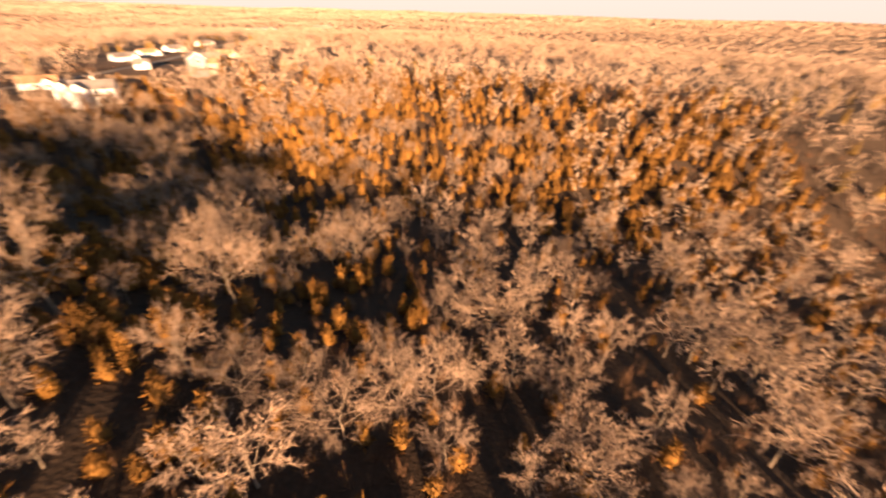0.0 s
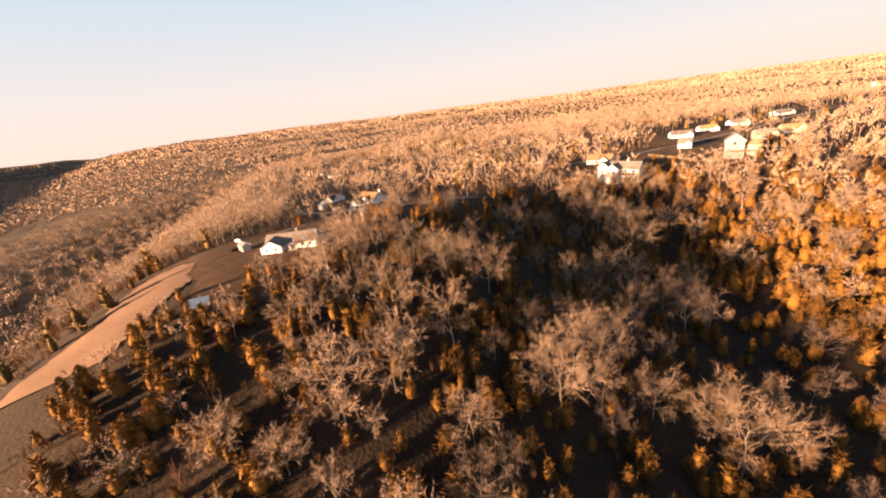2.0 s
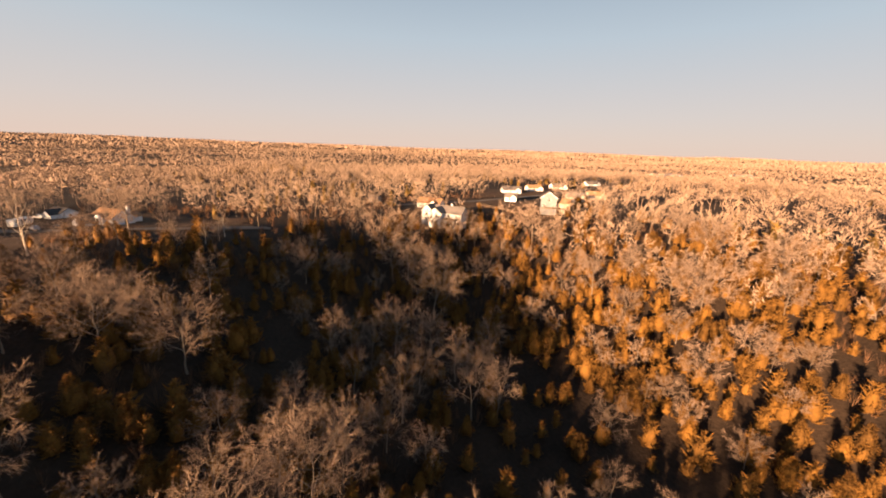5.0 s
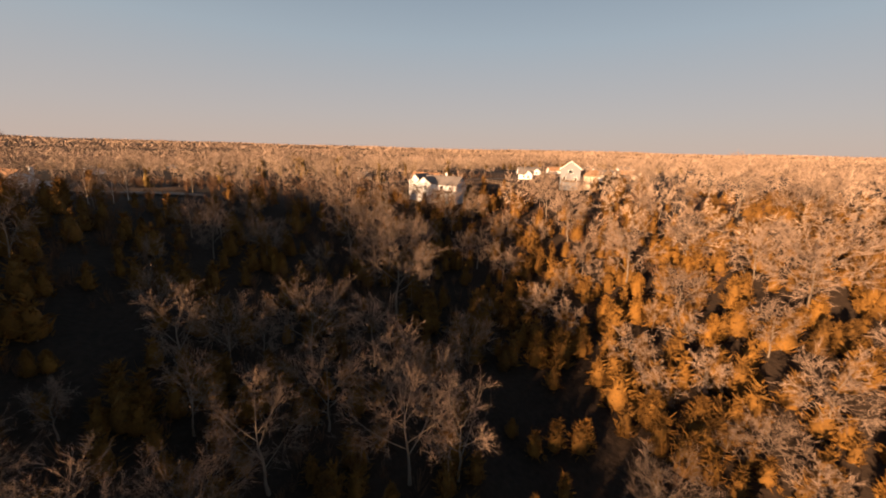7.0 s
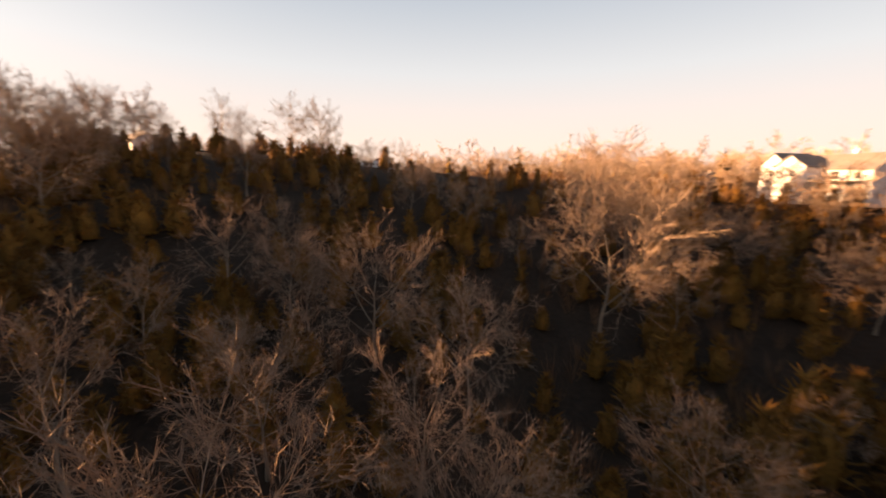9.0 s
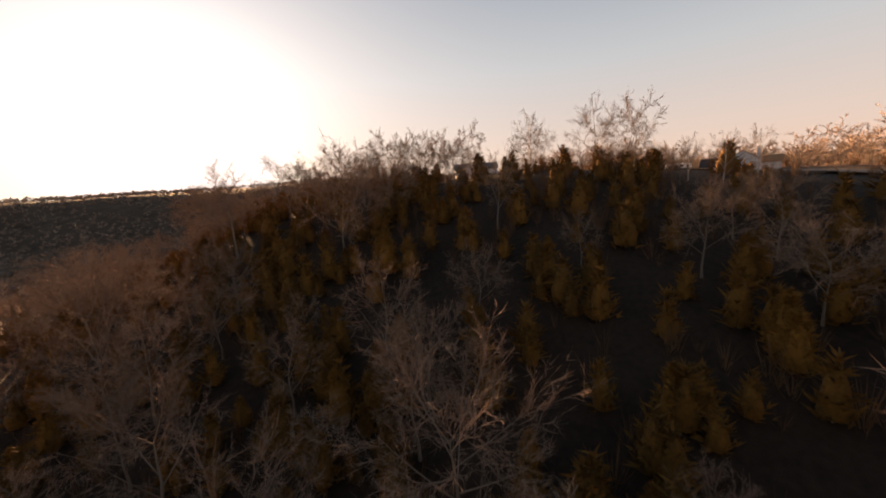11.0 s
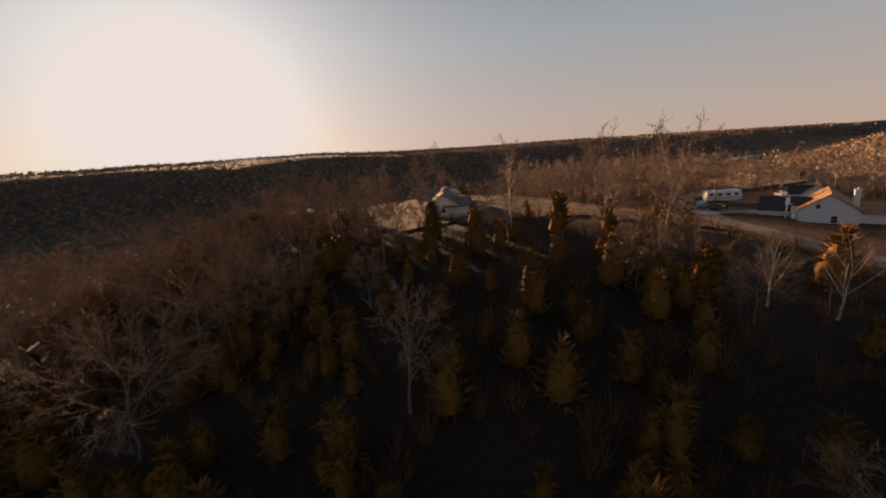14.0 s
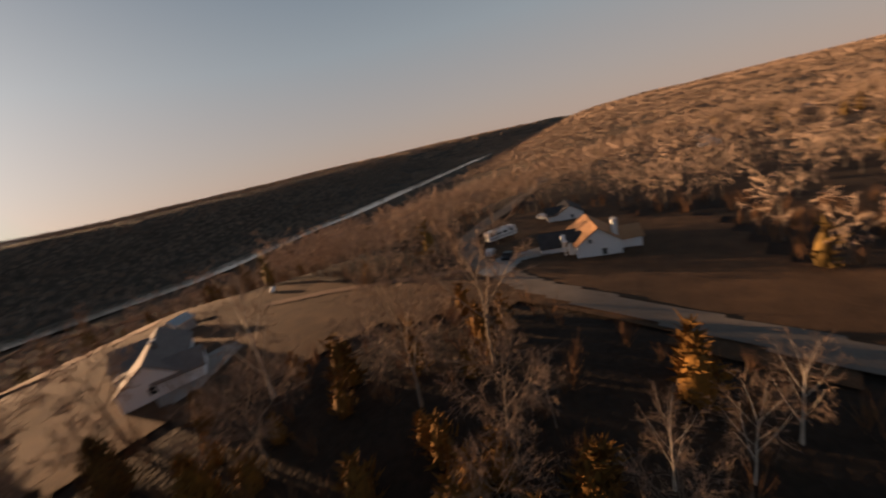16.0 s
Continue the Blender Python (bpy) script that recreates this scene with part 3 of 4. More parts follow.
# house with tan roof by the lane
split = house_at("house", -165.2, 39.4, 34, "white house with sunlit-tan main roof, portico, chimney and attached garage with shade-dark roof", 27.5)
# main roof's sunlit orange and garage roof's shade are put into the shingle colours
gable_wing(split, 0, 0, 14, 9.4, 3.9, 3.3, M_SIDING, M_TANSHINGLE, "x")
gable_wing(split, -2.4, -7.2, 9.2, 6.4, 2.7, 2.5, M_SIDING, M_DARKSHINGLE, "y")
gable_wing(split, 2.5, -4.6, 2.8, 2.8, 4.6, 1.3, M_SIDING, M_DARKSHINGLE, "y")
for px in (1.25, 3.75):
    part("column", box((px - 0.14, -7.0, -0.4), (px + 0.14, -6.72, 4.4), 0.03), M_TRIM, split)
part("portico_roof", prism([(0.8, 4.35), (4.2, 4.35), (4.2, 4.6), (2.5, 5.9), (0.8, 4.6)], -7.2, -5.9, "y"), M_TRIM, split, "white gabled portico over the entry")
part("porch_floor", box((0.8, -7.2, -0.8), (6.9, -4.6, 0.1)), M_CONCRETE, split)
door_part(split, (2.0, -6.1, 0.1), (3.0, -5.98, 2.3), M_WOOD)
window_part(split, 2.5, -6.0, 3.4, 1.0, 1.0, "-y")
window_part(split, 5.6, -4.7, 1.9, 1.1, 1.4, "-y")
window_part(split, 7.0, 1.0, 1.9, 1.0, 1.4, "+x")
window_part(split, 7.0, -1.8, 4.6, 0.8, 0.9, "+x")
garage_door(split, -4.2, -0.6, -11.8, -0.2, 2.1)
chimney_part(split, 4.4, 4.0, 2.0, 8.0, 1.3, 1.0)
gable_wing(split, 1.0, 7.0, 5.2, 6.0, 3.2, 1.8, M_SIDING, M_TANSHINGLE, "y")

split.scale = (0.74, 0.74, 0.74)

# second house by the lane
lane_house = house_at("house", -187, 24.5, 34, "white bungalow with dark shingle roof beside the gravel lane")
gable_wing(lane_house, 0, 0, 12, 9, 2.9, 2.7, M_SIDING, M_DARKSHINGLE, "x")
gable_wing(lane_house, 2, -5.0, 6, 7, 2.8, 2.4, M_SIDING, M_DARKSHINGLE, "y")
lane_house.scale = (0.62, 0.62, 0.62)
garage_door(lane_house, 0.2, 3.8, -8.0, -0.2, 2.0)
window_part(lane_house, 6.0, 0.5, 1.6, 1.0, 1.2, "+x")
window_part(lane_house, -3.0, -4.5, 1.6, 1.2, 1.2, "-y")

# house above the ravine
corner = house_at("house", -134.7, 149.9, 28, "white two-storey house with brown roof above the ravine", 26.3)
gable_wing(corner, -6.0, -1.0, 9.0, 6.0, 4.4, 2.6, M_SIDING, M_SHINGLE, "y", z0=-4.0)
gable_wing(corner, -0.5, -4.2, 6.5, 6.4, 4.0, 2.2, M_SIDING, M_SHINGLE, "y", z0=-4.0)
gable_wing(corner, 3.0, 1.5, 17, 9, 3.4, 3.0, M_SIDING, M_SHINGLE, "x", z0=-4.0)
for wz in (2.4, -0.6):
    window_part(corner, 0.2, -7.45, wz, 1.1, 1.2, "-y")
window_part(corner, -6.0, -5.5, 2.6, 1.0, 1.2, "-y")
deck_part(corner, 3.2, 10.5, -7.0, -3.1, 1.0, -4.0)
window_part(corner, 5.0, -3.0, 2.1, 1.6, 1.6, "-y")
window_part(corner, 9.0, -3.0, 2.1, 1.2, 1.2, "-y")
chimney_part(corner, 4.0, 2.6, 5.0, 7.4, 0.7, 0.7)

corner.scale = (0.84, 0.84, 0.84)

# grey house on the lit slope
tall = house_at("house", -121.5, 203, 40, "grey two-storey house with white gable trim and rear decks", 30.0)
gable_wing(tall, 0, 0, 10, 8.5, 5.4, 3.2, M_GREYWALL, M_SHINGLE, "y", z0=-4.0)
gable_wing(tall, 7.5, 2.5, 8, 7, 2.6, 2.2, M_TANWALL, M_TANSHINGLE, "x", z0=-4.0)
window_part(tall, 0.0, -5.0, 4.2, 1.8, 1.6, "-y")
window_part(tall, 2.4, -5.0, 1.2, 1.0, 1.4, "-y")
window_part(tall, -2.4, -5.0, 1.2, 1.0, 1.4, "-y")
tall.scale = (0.85, 0.85, 0.85)
deck_part(tall, -3.5, 6.5, -8.8, -5.0, 0.4, -4.5)
part("bargeboard", prism([(-4.9, 5.0), (0, 8.6), (0, 8.95), (-4.9, 5.35)], -5.56, -5.46, "y"), M_TRIM, tall)
part("bargeboard", prism([(4.9, 5.0), (0, 8.6), (0, 8.95), (4.9, 5.35)], -5.56, -5.46, "y"), M_TRIM, tall)


def row_house(x, y, turn, wall, roof, length, width, eave, rise, label):
    """A smaller or farther house: main wing, front gable, windows, garage door."""
    h = house_at("house", x, y, turn, label)
    gable_wing(h, 0, 0, length, width, eave, rise, wall, roof, "x")
    gable_wing(h, length * 0.25, -width * 0.35, width * 0.9, width * 0.62, eave, rise * 0.75, wall, roof, "y")
    f = -width * 0.8
    window_part(h, length * 0.25, f, eave * 0.55, 1.2, 1.3, "-y")
    window_part(h, -length * 0.1, -width / 2, eave * 0.55, 1.2, 1.2, "-y")
    garage_door(h, -length * 0.42, -length * 0.2, -width / 2, -0.2, 2.1)
    window_part(h, length / 2, 0, eave * 0.55, 1.0, 1.2, "+x")
    h.scale = (0.8, 0.8, 0.8)
    return h


row_house(-163, 163, 35, M_SIDING, M_TANSHINGLE, 15, 8.5, 3.0, 2.6, "white gabled house with tan roof beside the street")
row_house(-155, 212, 40, M_SIDING, M_SHINGLE, 8, 6.5, 3.4, 2.6, "small white gabled house on the dry lawn")
row_house(-189, 247, 60, M_SIDING, M_SHINGLE, 16, 8.5, 2.9, 2.5, "white ranch house with grey roof along the street")
row_house(-196, 278, 66, M_SIDING, M_TANSHINGLE, 14, 8.5, 2.9, 2.5, "white ranch house with tan roof along the street")
row_house(-199, 310, 70, M_SIDING, M_SHINGLE, 15, 9, 3.0, 2.8, "white gabled house far along the street")
row_house(-214, 378, 74, M_SIDING, M_SHINGLE, 18, 9, 3.0, 2.8, "white house with wide grey roof far along the street")
row_house(-146, 280, 55, M_TANWALL, M_TANSHINGLE, 13, 9, 3.0, 2.8, "tan gabled house among trees on the plateau")
row_house(-141, 252, 50, M_TANWALL, M_SHINGLE, 13, 9, 4.0, 2.8, "tan two-storey house near the wood's edge")
row_house(-192, 146, 20, M_TANWALL, M_SHINGLE, 7, 5, 2.4, 1.8, "small tan shed house at the lawn's edge")
row_house(-270, -28, 30, M_GREYWALL, M_DARKSHINGLE, 12, 8, 2.9, 2.4, "grey house with dark roof far down the lane")
row_house(-326, 30, 15, M_SIDING, M_SHINGLE, 12, 8, 3.0, 2.4, "white farmhouse in a far clearing")
row_house(-350, 22, 40, M_SIDING, M_SHINGLE, 7, 5, 2.6, 2.0, "small white outbuilding in a far clearing")
row_house(-487, 58, 15, M_SIDING, M_SHINGLE, 16, 9, 3.2, 2.6, "white farmhouse on a distant hill clearing")
row_house(-489, 155, 30, M_SIDING, M_SHINGLE, 13, 9, 3.2, 2.6, "white house among distant bare trees")
row_house(-560, 110, 20, M_SIDING, M_SHINGLE, 16, 9, 3.2, 2.6, "white house on a distant wooded hill")


def hall(x, y, turn, length, label):
    h = house_at("barn", x, y, turn, label)
    tagged(h, category="barn")
    gable_wing(h, 0, 0, length, 16, 4.5, 2.4, M_SIDING, M_STEEL, "x")
    for i in range(4):
        a = -length * 0.4 + i * length * 0.22
        part("door", box((a, -8.1, -0.5), (a + length * 0.1, -7.98, 3.6)), M_GREYWALL, h)


hall(-384, 900, 70, 70, "long white metal building far off on the plateau")
hall(-310, 1080, 75, 60, "long pale metal building near the far woods")


# ---- vehicles and yard things ----
def wheel_part(parent, x, y, r, w=0.24):
    bm = bmesh.new()
    bmesh.ops.create_cone(bm, cap_ends=True, segments=16, radius1=r, radius2=r, depth=w, matrix=Matrix.Translation((x, y, r)) @ Matrix.Rotation(math.pi / 2, 4, "X"))
    bmesh.ops.bevel(bm, geom=[e for e in bm.edges if len(e.link_faces) == 2 and any(len(f.verts) > 4 for f in e.link_faces)], offset=0.04, segments=1, affect="EDGES")
    t = part("wheel", bm, M_RUBBER, parent)
    bm = bmesh.new()
    bmesh.ops.create_cone(bm, cap_ends=True, segments=12, radius1=r * 0.55, radius2=r * 0.55, depth=w + 0.03, matrix=Matrix.Translation((x, y, r)) @ Matrix.Rotation(math.pi / 2, 4, "X"))
    part("rim", bm, M_STEEL, t)


M_RVWHITE = material("motorhome_white", (0.72, 0.71, 0.70), 0.4, 0.05, 1.0)
M_STRIPE = material("motorhome_stripe", (0.10, 0.11, 0.14), 0.5, 0.1, 1.0)
M_CARBLACK = material("dark_car_paint", (0.02, 0.022, 0.026), 0.3, 0.15, 1.0)
M_CARGREY = material("silver_car_paint", (0.42, 0.43, 0.45), 0.35, 0.1, 1.0, metal=0.3)


def motorhome(x, y, turn):
    v = tagged(new("motorhome"), "long white motorhome with dark windows, parked on the lane", "motorhome")
    v.matrix_world = pose(x, y, ground_z(x, y) + 0.42, 0, 0, turn)
    sec = [(-4.6, 0.55), (4.5, 0.55), (4.6, 0.9), (4.6, 3.0), (4.45, 3.2), (-4.2, 3.2), (-4.55, 2.9), (-4.75, 1.5), (-4.75, 0.9)]
    bm = bmesh.new()
    ends = [[bm.verts.new((u, s_, z)) for u, z in sec] for s_ in (-1.2, 1.2)]
    bm.faces.new(ends[0])
    bm.faces.new(ends[1][::-1])
    for i in range(len(sec)):
        j = (i + 1) % len(sec)
        bm.faces.new((ends[0][i], ends[0][j], ends[1][j], ends[1][i]))
    bmesh.ops.bevel(bm, geom=bm.edges[:], offset=0.08, segments=2, affect="EDGES")
    part("body", bm, M_RVWHITE, v)
    for s_ in (-1, 1):
        y0, y1 = sorted((s_ * 1.19, s_ * 1.225))
        for a, b in ((-3.6, -2.6), (-1.6, -0.4), (0.6, 1.7), (2.9, 3.9)):
            part("window", box((a, y0, 1.85), (b, y1, 2.55)), M_GLASS, v)
        part("stripe", box((-4.5, y0, 1.1), (4.4, y1, 1.32)), M_STRIPE, v)
        for wx in (-3.1, 2.4):
            wheel_part(v, wx, s_ * 1.02, 0.48)
    part("windscreen", box((-4.80, -1.0, 1.65), (-4.66, 1.0, 2.5), 0.02), M_GLASS, v)
    for a in (-2.4, 1.6):
        part("roof_unit", box((a, -0.4, 3.2), (a + 0.9, 0.4, 3.48), 0.06), M_RVWHITE, v)
    v.scale = (0.76, 0.76, 0.76)
    return v


motorhome(-168, 18, -22)


def car(x, y, turn, paint, label, truck=False):
    v = tagged(new("car"), label, "car")
    v.matrix_world = pose(x, y, ground_z(x, y) + 0.45, 0, 0, turn)
    sec = [(-2.3, 0.4), (2.3, 0.4), (2.35, 0.85), (2.2, 1.02), (0.9 if truck else 2.0, 1.05), (0.75 if truck else 1.6, 1.7), (-0.5, 1.74), (-1.2, 1.1), (-2.2, 0.98), (-2.38, 0.7)]
    bm = bmesh.new()
    ends = [[bm.verts.new((u, s_, z)) for u, z in sec] for s_ in (-0.92, 0.92)]
    bm.faces.new(ends[0])
    bm.faces.new(ends[1][::-1])
    for i in range(len(sec)):
        j = (i + 1) % len(sec)
        bm.faces.new((ends[0][i], ends[0][j], ends[1][j], ends[1][i]))
    bmesh.ops.bevel(bm, geom=bm.edges[:], offset=0.06, segments=2, affect="EDGES")
    part("body", bm, paint, v)
    for s_ in (-1, 1):
        y0, y1 = sorted((s_ * 0.915, s_ * 0.94))
        part("window", box((-0.75, y0, 1.12), (0.65, y1, 1.58)), M_GLASS, v)
        for wx in (-1.45, 1.4):
            wheel_part(v, wx, s_ * 0.82, 0.35, 0.22)
        part("headlight", box((-2.42, s_ * 0.62 - 0.16, 0.72), (-2.34, s_ * 0.62 + 0.16, 0.86)), M_TRIM, v)
    v.scale = (0.75, 0.75, 0.75)
    part("windscreen", prism([(-0.72, 1.66), (-1.18, 1.16), (-1.21, 1.18), (-0.75, 1.69)], -0.78, 0.78, "y"), M_GLASS, v)
    return v


car(-156.5, 27.5, 10, M_CARBLACK, "dark pickup truck parked on the concrete driveway", True)
car(-157.5, 22.8, 25, M_CARGREY, "silver car parked at the edge of the lane")
car(-184, 19, 60, M_CARGREY, "silver car parked before the bungalow's garage")
car(-191, 256, 60, M_CARGREY, "silver car parked beside a street house")


def pole(x, y, h, label, arm=True):
    p = tagged(new("utility_pole"), label, "utility pole", "utility poles")
    p.matrix_world = pose(x, y, ground_z(x, y), 0, 0, 20)
    bm = bmesh.new()
    bmesh.ops.create_cone(bm, cap_ends=True, segments=8, radius1=0.16, radius2=0.1, depth=h + 0.5, matrix=Matrix.Translation((0, 0, h / 2 - 0.25)))
    part("pole", bm, M_WOOD, p)
    if arm:
        part("crossarm", box((-1.1, -0.06, h - 0.7), (1.1, 0.06, h - 0.55)), M_WOOD, p)
        for a in (-0.95, 0.95):
            bm = bmesh.new()
            bmesh.ops.create_cone(bm, cap_ends=True, segments=6, radius1=0.06, radius2=0.04, depth=0.2, matrix=Matrix.Translation((a, 0, h - 0.45)))
            part("insulator", bm, M_STEEL, p)
    return p


for px, py in ((-164.5, 19.5), (-196, 8), (-181, 178), (-173, 228), (-184, 268), (-176, 320), (-195, 360)):
    pole(px, py, 7.4, "weathered wooden utility pole with a short crossarm")


def gas_tank(x, y, turn, r=0.55, length=2.6):
    t = tagged(new("gas_tank"), "white propane tank on two feet in the grass", "tank")
    t.matrix_world = pose(x, y, ground_z(x, y) + 0.12, 0, 0, turn)
    bm = bmesh.new()
    bmesh.ops.create_uvsphere(bm, u_segments=16, v_segments=10, radius=r, matrix=Matrix.Translation((0, 0, r + 0.25)) @ Matrix.Rotation(math.pi / 2, 4, "Y"))
    for v_ in bm.verts:
        v_.co.x += math.copysign((length - 2 * r) / 2, v_.co.x) if abs(v_.co.x) > 1e-4 else 0
    part("body", bm, M_TRIM, t)
    for a in (-0.7, 0.7):
        part("foot", box((a - 0.1, -0.4, -0.3), (a + 0.1, 0.4, 0.45)), M_CONCRETE, t)
    part("dome", box((-0.18, -0.18, 2 * r + 0.2), (0.18, 0.18, 2 * r + 0.42), 0.05), M_TRIM, t)


gas_tank(-129, -11, 60, 0.5, 2.4)
gas_tank(-138.5, 138.5, 20, 0.55, 2.4)


def shelter(x, y, turn, label):
    """An open shelter: flat metal roof on six posts."""
    s_ = tagged(new("shelter"), label, "shelter")
    s_.matrix_world = pose(x, y, ground_z(x, y), 0, 0, turn)
    part("roof", prism([(-3.2, 2.9), (3.2, 2.5), (3.2, 2.62), (-3.2, 3.02)], -6, 6, "x"), M_STEEL, s_)
    for a in (-5.6, 0, 5.6):
        for b, hh in ((-2.9, 2.9), (2.9, 2.5)):
            part("post", box((a - 0.08, b - 0.08, -0.6), (a + 0.08, b + 0.08, hh)), M_WOOD, s_)
    part("bench", box((-4, -1, 0.4), (4, -0.6, 0.5)), M_WOOD, s_)
    s_.scale = (0.5, 0.6, 0.75)


shelter(-76, -10, 15, "open timber shelter with a pale metal roof")

garden_shed = tagged(new("garden_shed"), "low grey garden shed at the lawn's edge", "shed")
garden_shed.matrix_world = pose(-112, -6, ground_z(-112, -6), 0, 0, 30)
gable_wing(garden_shed, 0, 0, 3.4, 2.4, 1.9, 0.8, M_GREYWALL, M_STEEL, "x", z0=-0.5, over=0.2)
door_part(garden_shed, (-0.5, -1.26, 0.0), (0.5, -1.18, 1.8), M_WOOD)
patch("patio", lambda x, y: near_line(x, y, ((-107, 17), (-112, 13.5)), 2.6), -125, -100, 8, 26, 0.5, M_CONCRETE, "pale concrete parking pad beside the ranch house", 0.38)


def board_fence(line, height_m, mat, label, gap=2.4, rails=3):
    """Posts and rails along a line over the ground."""
    f_ = tagged(new("fence"), label, "fence")
    pts = []
    for (ax, ay), (bx, by) in zip(line[:-1], line[1:]):
        n = max(1, int(math.hypot(bx - ax, by - ay) / gap))
        pts += [(ax + (bx - ax) * i / n, ay + (by - ay) * i / n) for i in range(n)]
    pts.append(line[-1])
    for x_, y_ in pts:
        z_ = ground_z(x_, y_)
        part("post", box((x_ - 0.07, y_ - 0.07, z_ - 0.3), (x_ + 0.07, y_ + 0.07, z_ + height_m)), mat, f_)
    for (ax, ay), (bx, by) in zip(pts[:-1], pts[1:]):
        za, zb = ground_z(ax, ay), ground_z(bx, by)
        d_ = Vector((by - ay, ax - bx, 0)).normalized() * 0.03
        for k in range(rails):
            lo = height_m * (0.3 + 0.62 * k / max(1, rails - 1))
            bm = bmesh.new()
            vs = [bm.verts.new((px + s_ * d_.x, py + s_ * d_.y, pz + lo + dz)) for px, py, pz in ((ax, ay, za), (bx, by, zb)) for s_ in (-1, 1) for dz in (0, 0.14)]
            for q_ in ((0, 1, 3, 2), (4, 6, 7, 5), (0, 4, 5, 1), (2, 3, 7, 6), (0, 2, 6, 4), (1, 5, 7, 3)):
                bm.faces.new([vs[i] for i in q_])
            part("rail", bm, mat, f_)


# added posts and rails stand in for a dark line over the lawn
board_fence(((-154, 186), (-140, 186.5), (-125, 187)), 1.5, M_WOOD, "weathered posts and rails added for a dark line across the dry lawn")
# ---- woods ----
rng = np.random.default_rng(11)


def scatter(x0, x1, y0, y1, cell, seed):
    r = np.random.default_rng(seed)
    xs, ys = np.arange(x0, x1, cell), np.arange(y0, y1, cell)
    X, Y = np.meshgrid(xs, ys)
    X = X.ravel() + r.uniform(-0.48, 0.48, X.size) * cell
    Y = Y.ravel() + r.uniform(-0.48, 0.48, Y.size) * cell
    return X, Y


def clear(x, y):
    """True where trees may stand."""
    return ~is_lawn(x, y) & ~is_meadow(x, y) & ~near_line(x, y, SLOPE, 12) & ~near_line(x, y, ROAD, 4) & ~near_line(x, y, STREET, 6)


def rows(x, y, scale_lo, scale_hi, kinds, seed):
    r = np.random.default_rng(seed)
    n = len(x)
    return np.stack([x, y, height(x, y), r.uniform(0, 6.28, n), r.uniform(scale_lo, scale_hi, n), r.integers(0, kinds, n)], 1)


NEAR = (-135, 45, 0, 165)
WIDTHS, BOUGHS = (0.95, 1.15, 0.8, 1.05, 0.72, 1.2), (8, 9, 7, 8, 7, 10)
FINE = [bare_tree(20 + i, 12.0, WIDTHS[i], BOUGHS[i], 12, 6, 7, 0.72) for i in range(6)]
HERO = [bare_tree(40 + i, 12.0, WIDTHS[i], BOUGHS[i], 11, 5, 5, 1.8) for i in range(6)]
RING = [bare_tree(160 + i, 12.0, (0.95, 1.1, 0.8, 1.0)[i], 6, 5, 4, 6, 2.7) for i in range(4)]
MID = [far_tree(60 + i, 12.0, (76, 70, 74, 66)[i], (0.4, 0.45, 0.34, 0.42)[i]) for i in range(4)]
CEDAR = [cedar_tree(5 + i, 6.0, 640, (0.34, 0.42, 0.31, 0.38)[i], 0.8) for i in range(4)]
MIDCEDAR = [cedar_tree(15 + i, 6.0, 26, 0.28, 2.6) for i in range(3)]

TREES_A = [(-123.2, 53.7, 0.6), (-121.9, 126.7, 1.22), (-119.9, 62.9, 0.6), (-118.9, 53.1, 0.81), (-118.3, 112.4, 1.35), (-114.6, 54.9, 0.6), (-105.9, 88.9, 0.6), (-105.4, 115.7, 1.35), (-105.3, 56.1, 0.6), (-105.3, 109.9, 1.34), (-101.3, 170.2, 1.35), (-100, 117.2, 1.27), (-97.8, 149.2, 0.87), (-94.6, 119.3, 0.6), (-90.4, 120, 0.91), (-90.1, 59, 0.93), (-88.7, 168.3, 0.86), (-88.6, 67.9, 0.64), (-86, 162.1, 1.32), (-86, 193.1, 1.18), (-82.4, 83, 0.64), (-82, 87.4, 0.6), (-80.7, 38.4, 1.02), (-76.6, 178.1, 0.8), (-76.4, 93.9, 0.6), (-74.7, 86.1, 0.95), (-73.8, 121.5, 0.6), (-73.6, 81.6, 0.93), (-73.1, 33.9, 0.81), (-72.9, 188.2, 0.81), (-72.8, 91.6, 0.81)]
TREES_B = [(-70.5, 43.8, 1.2), (-69.3, 103.2, 0.97), (-67.7, 53.3, 1.12), (-67.3, 149.1, 0.63), (-66.7, 65, 0.6), (-64.5, 71.3, 0.6), (-63.7, 20.7, 0.76), (-63.1, 154, 1.31), (-62.6, 197.6, 1.25), (-62, 85.1, 0.82), (-61.6, 77.7, 0.82), (-61.2, 101.4, 1.07), (-59.2, 97.3, 0.85), (-59, 28.2, 1.04), (-58.9, 12.9, 0.92), (-58.3, 104.9, 0.92), (-57.9, 89, 0.92), (-57.5, 80.1, 0.99), (-57.5, 165.1, 1.11), (-55.9, 92.8, 0.6), (-52.2, 9, 0.6), (-51.5, 151.7, 0.77), (-50.6, 14.9, 0.6), (-50.6, 97.2, 1.3), (-50.1, 37.6, 1.35), (-49.1, 102.7, 1.12), (-48.1, 70.7, 0.92), (-47.7, 176.6, 0.6), (-47.5, 189, 1.1), (-47.2, 44.5, 0.6), (-46.8, 54.1, 0.79)]
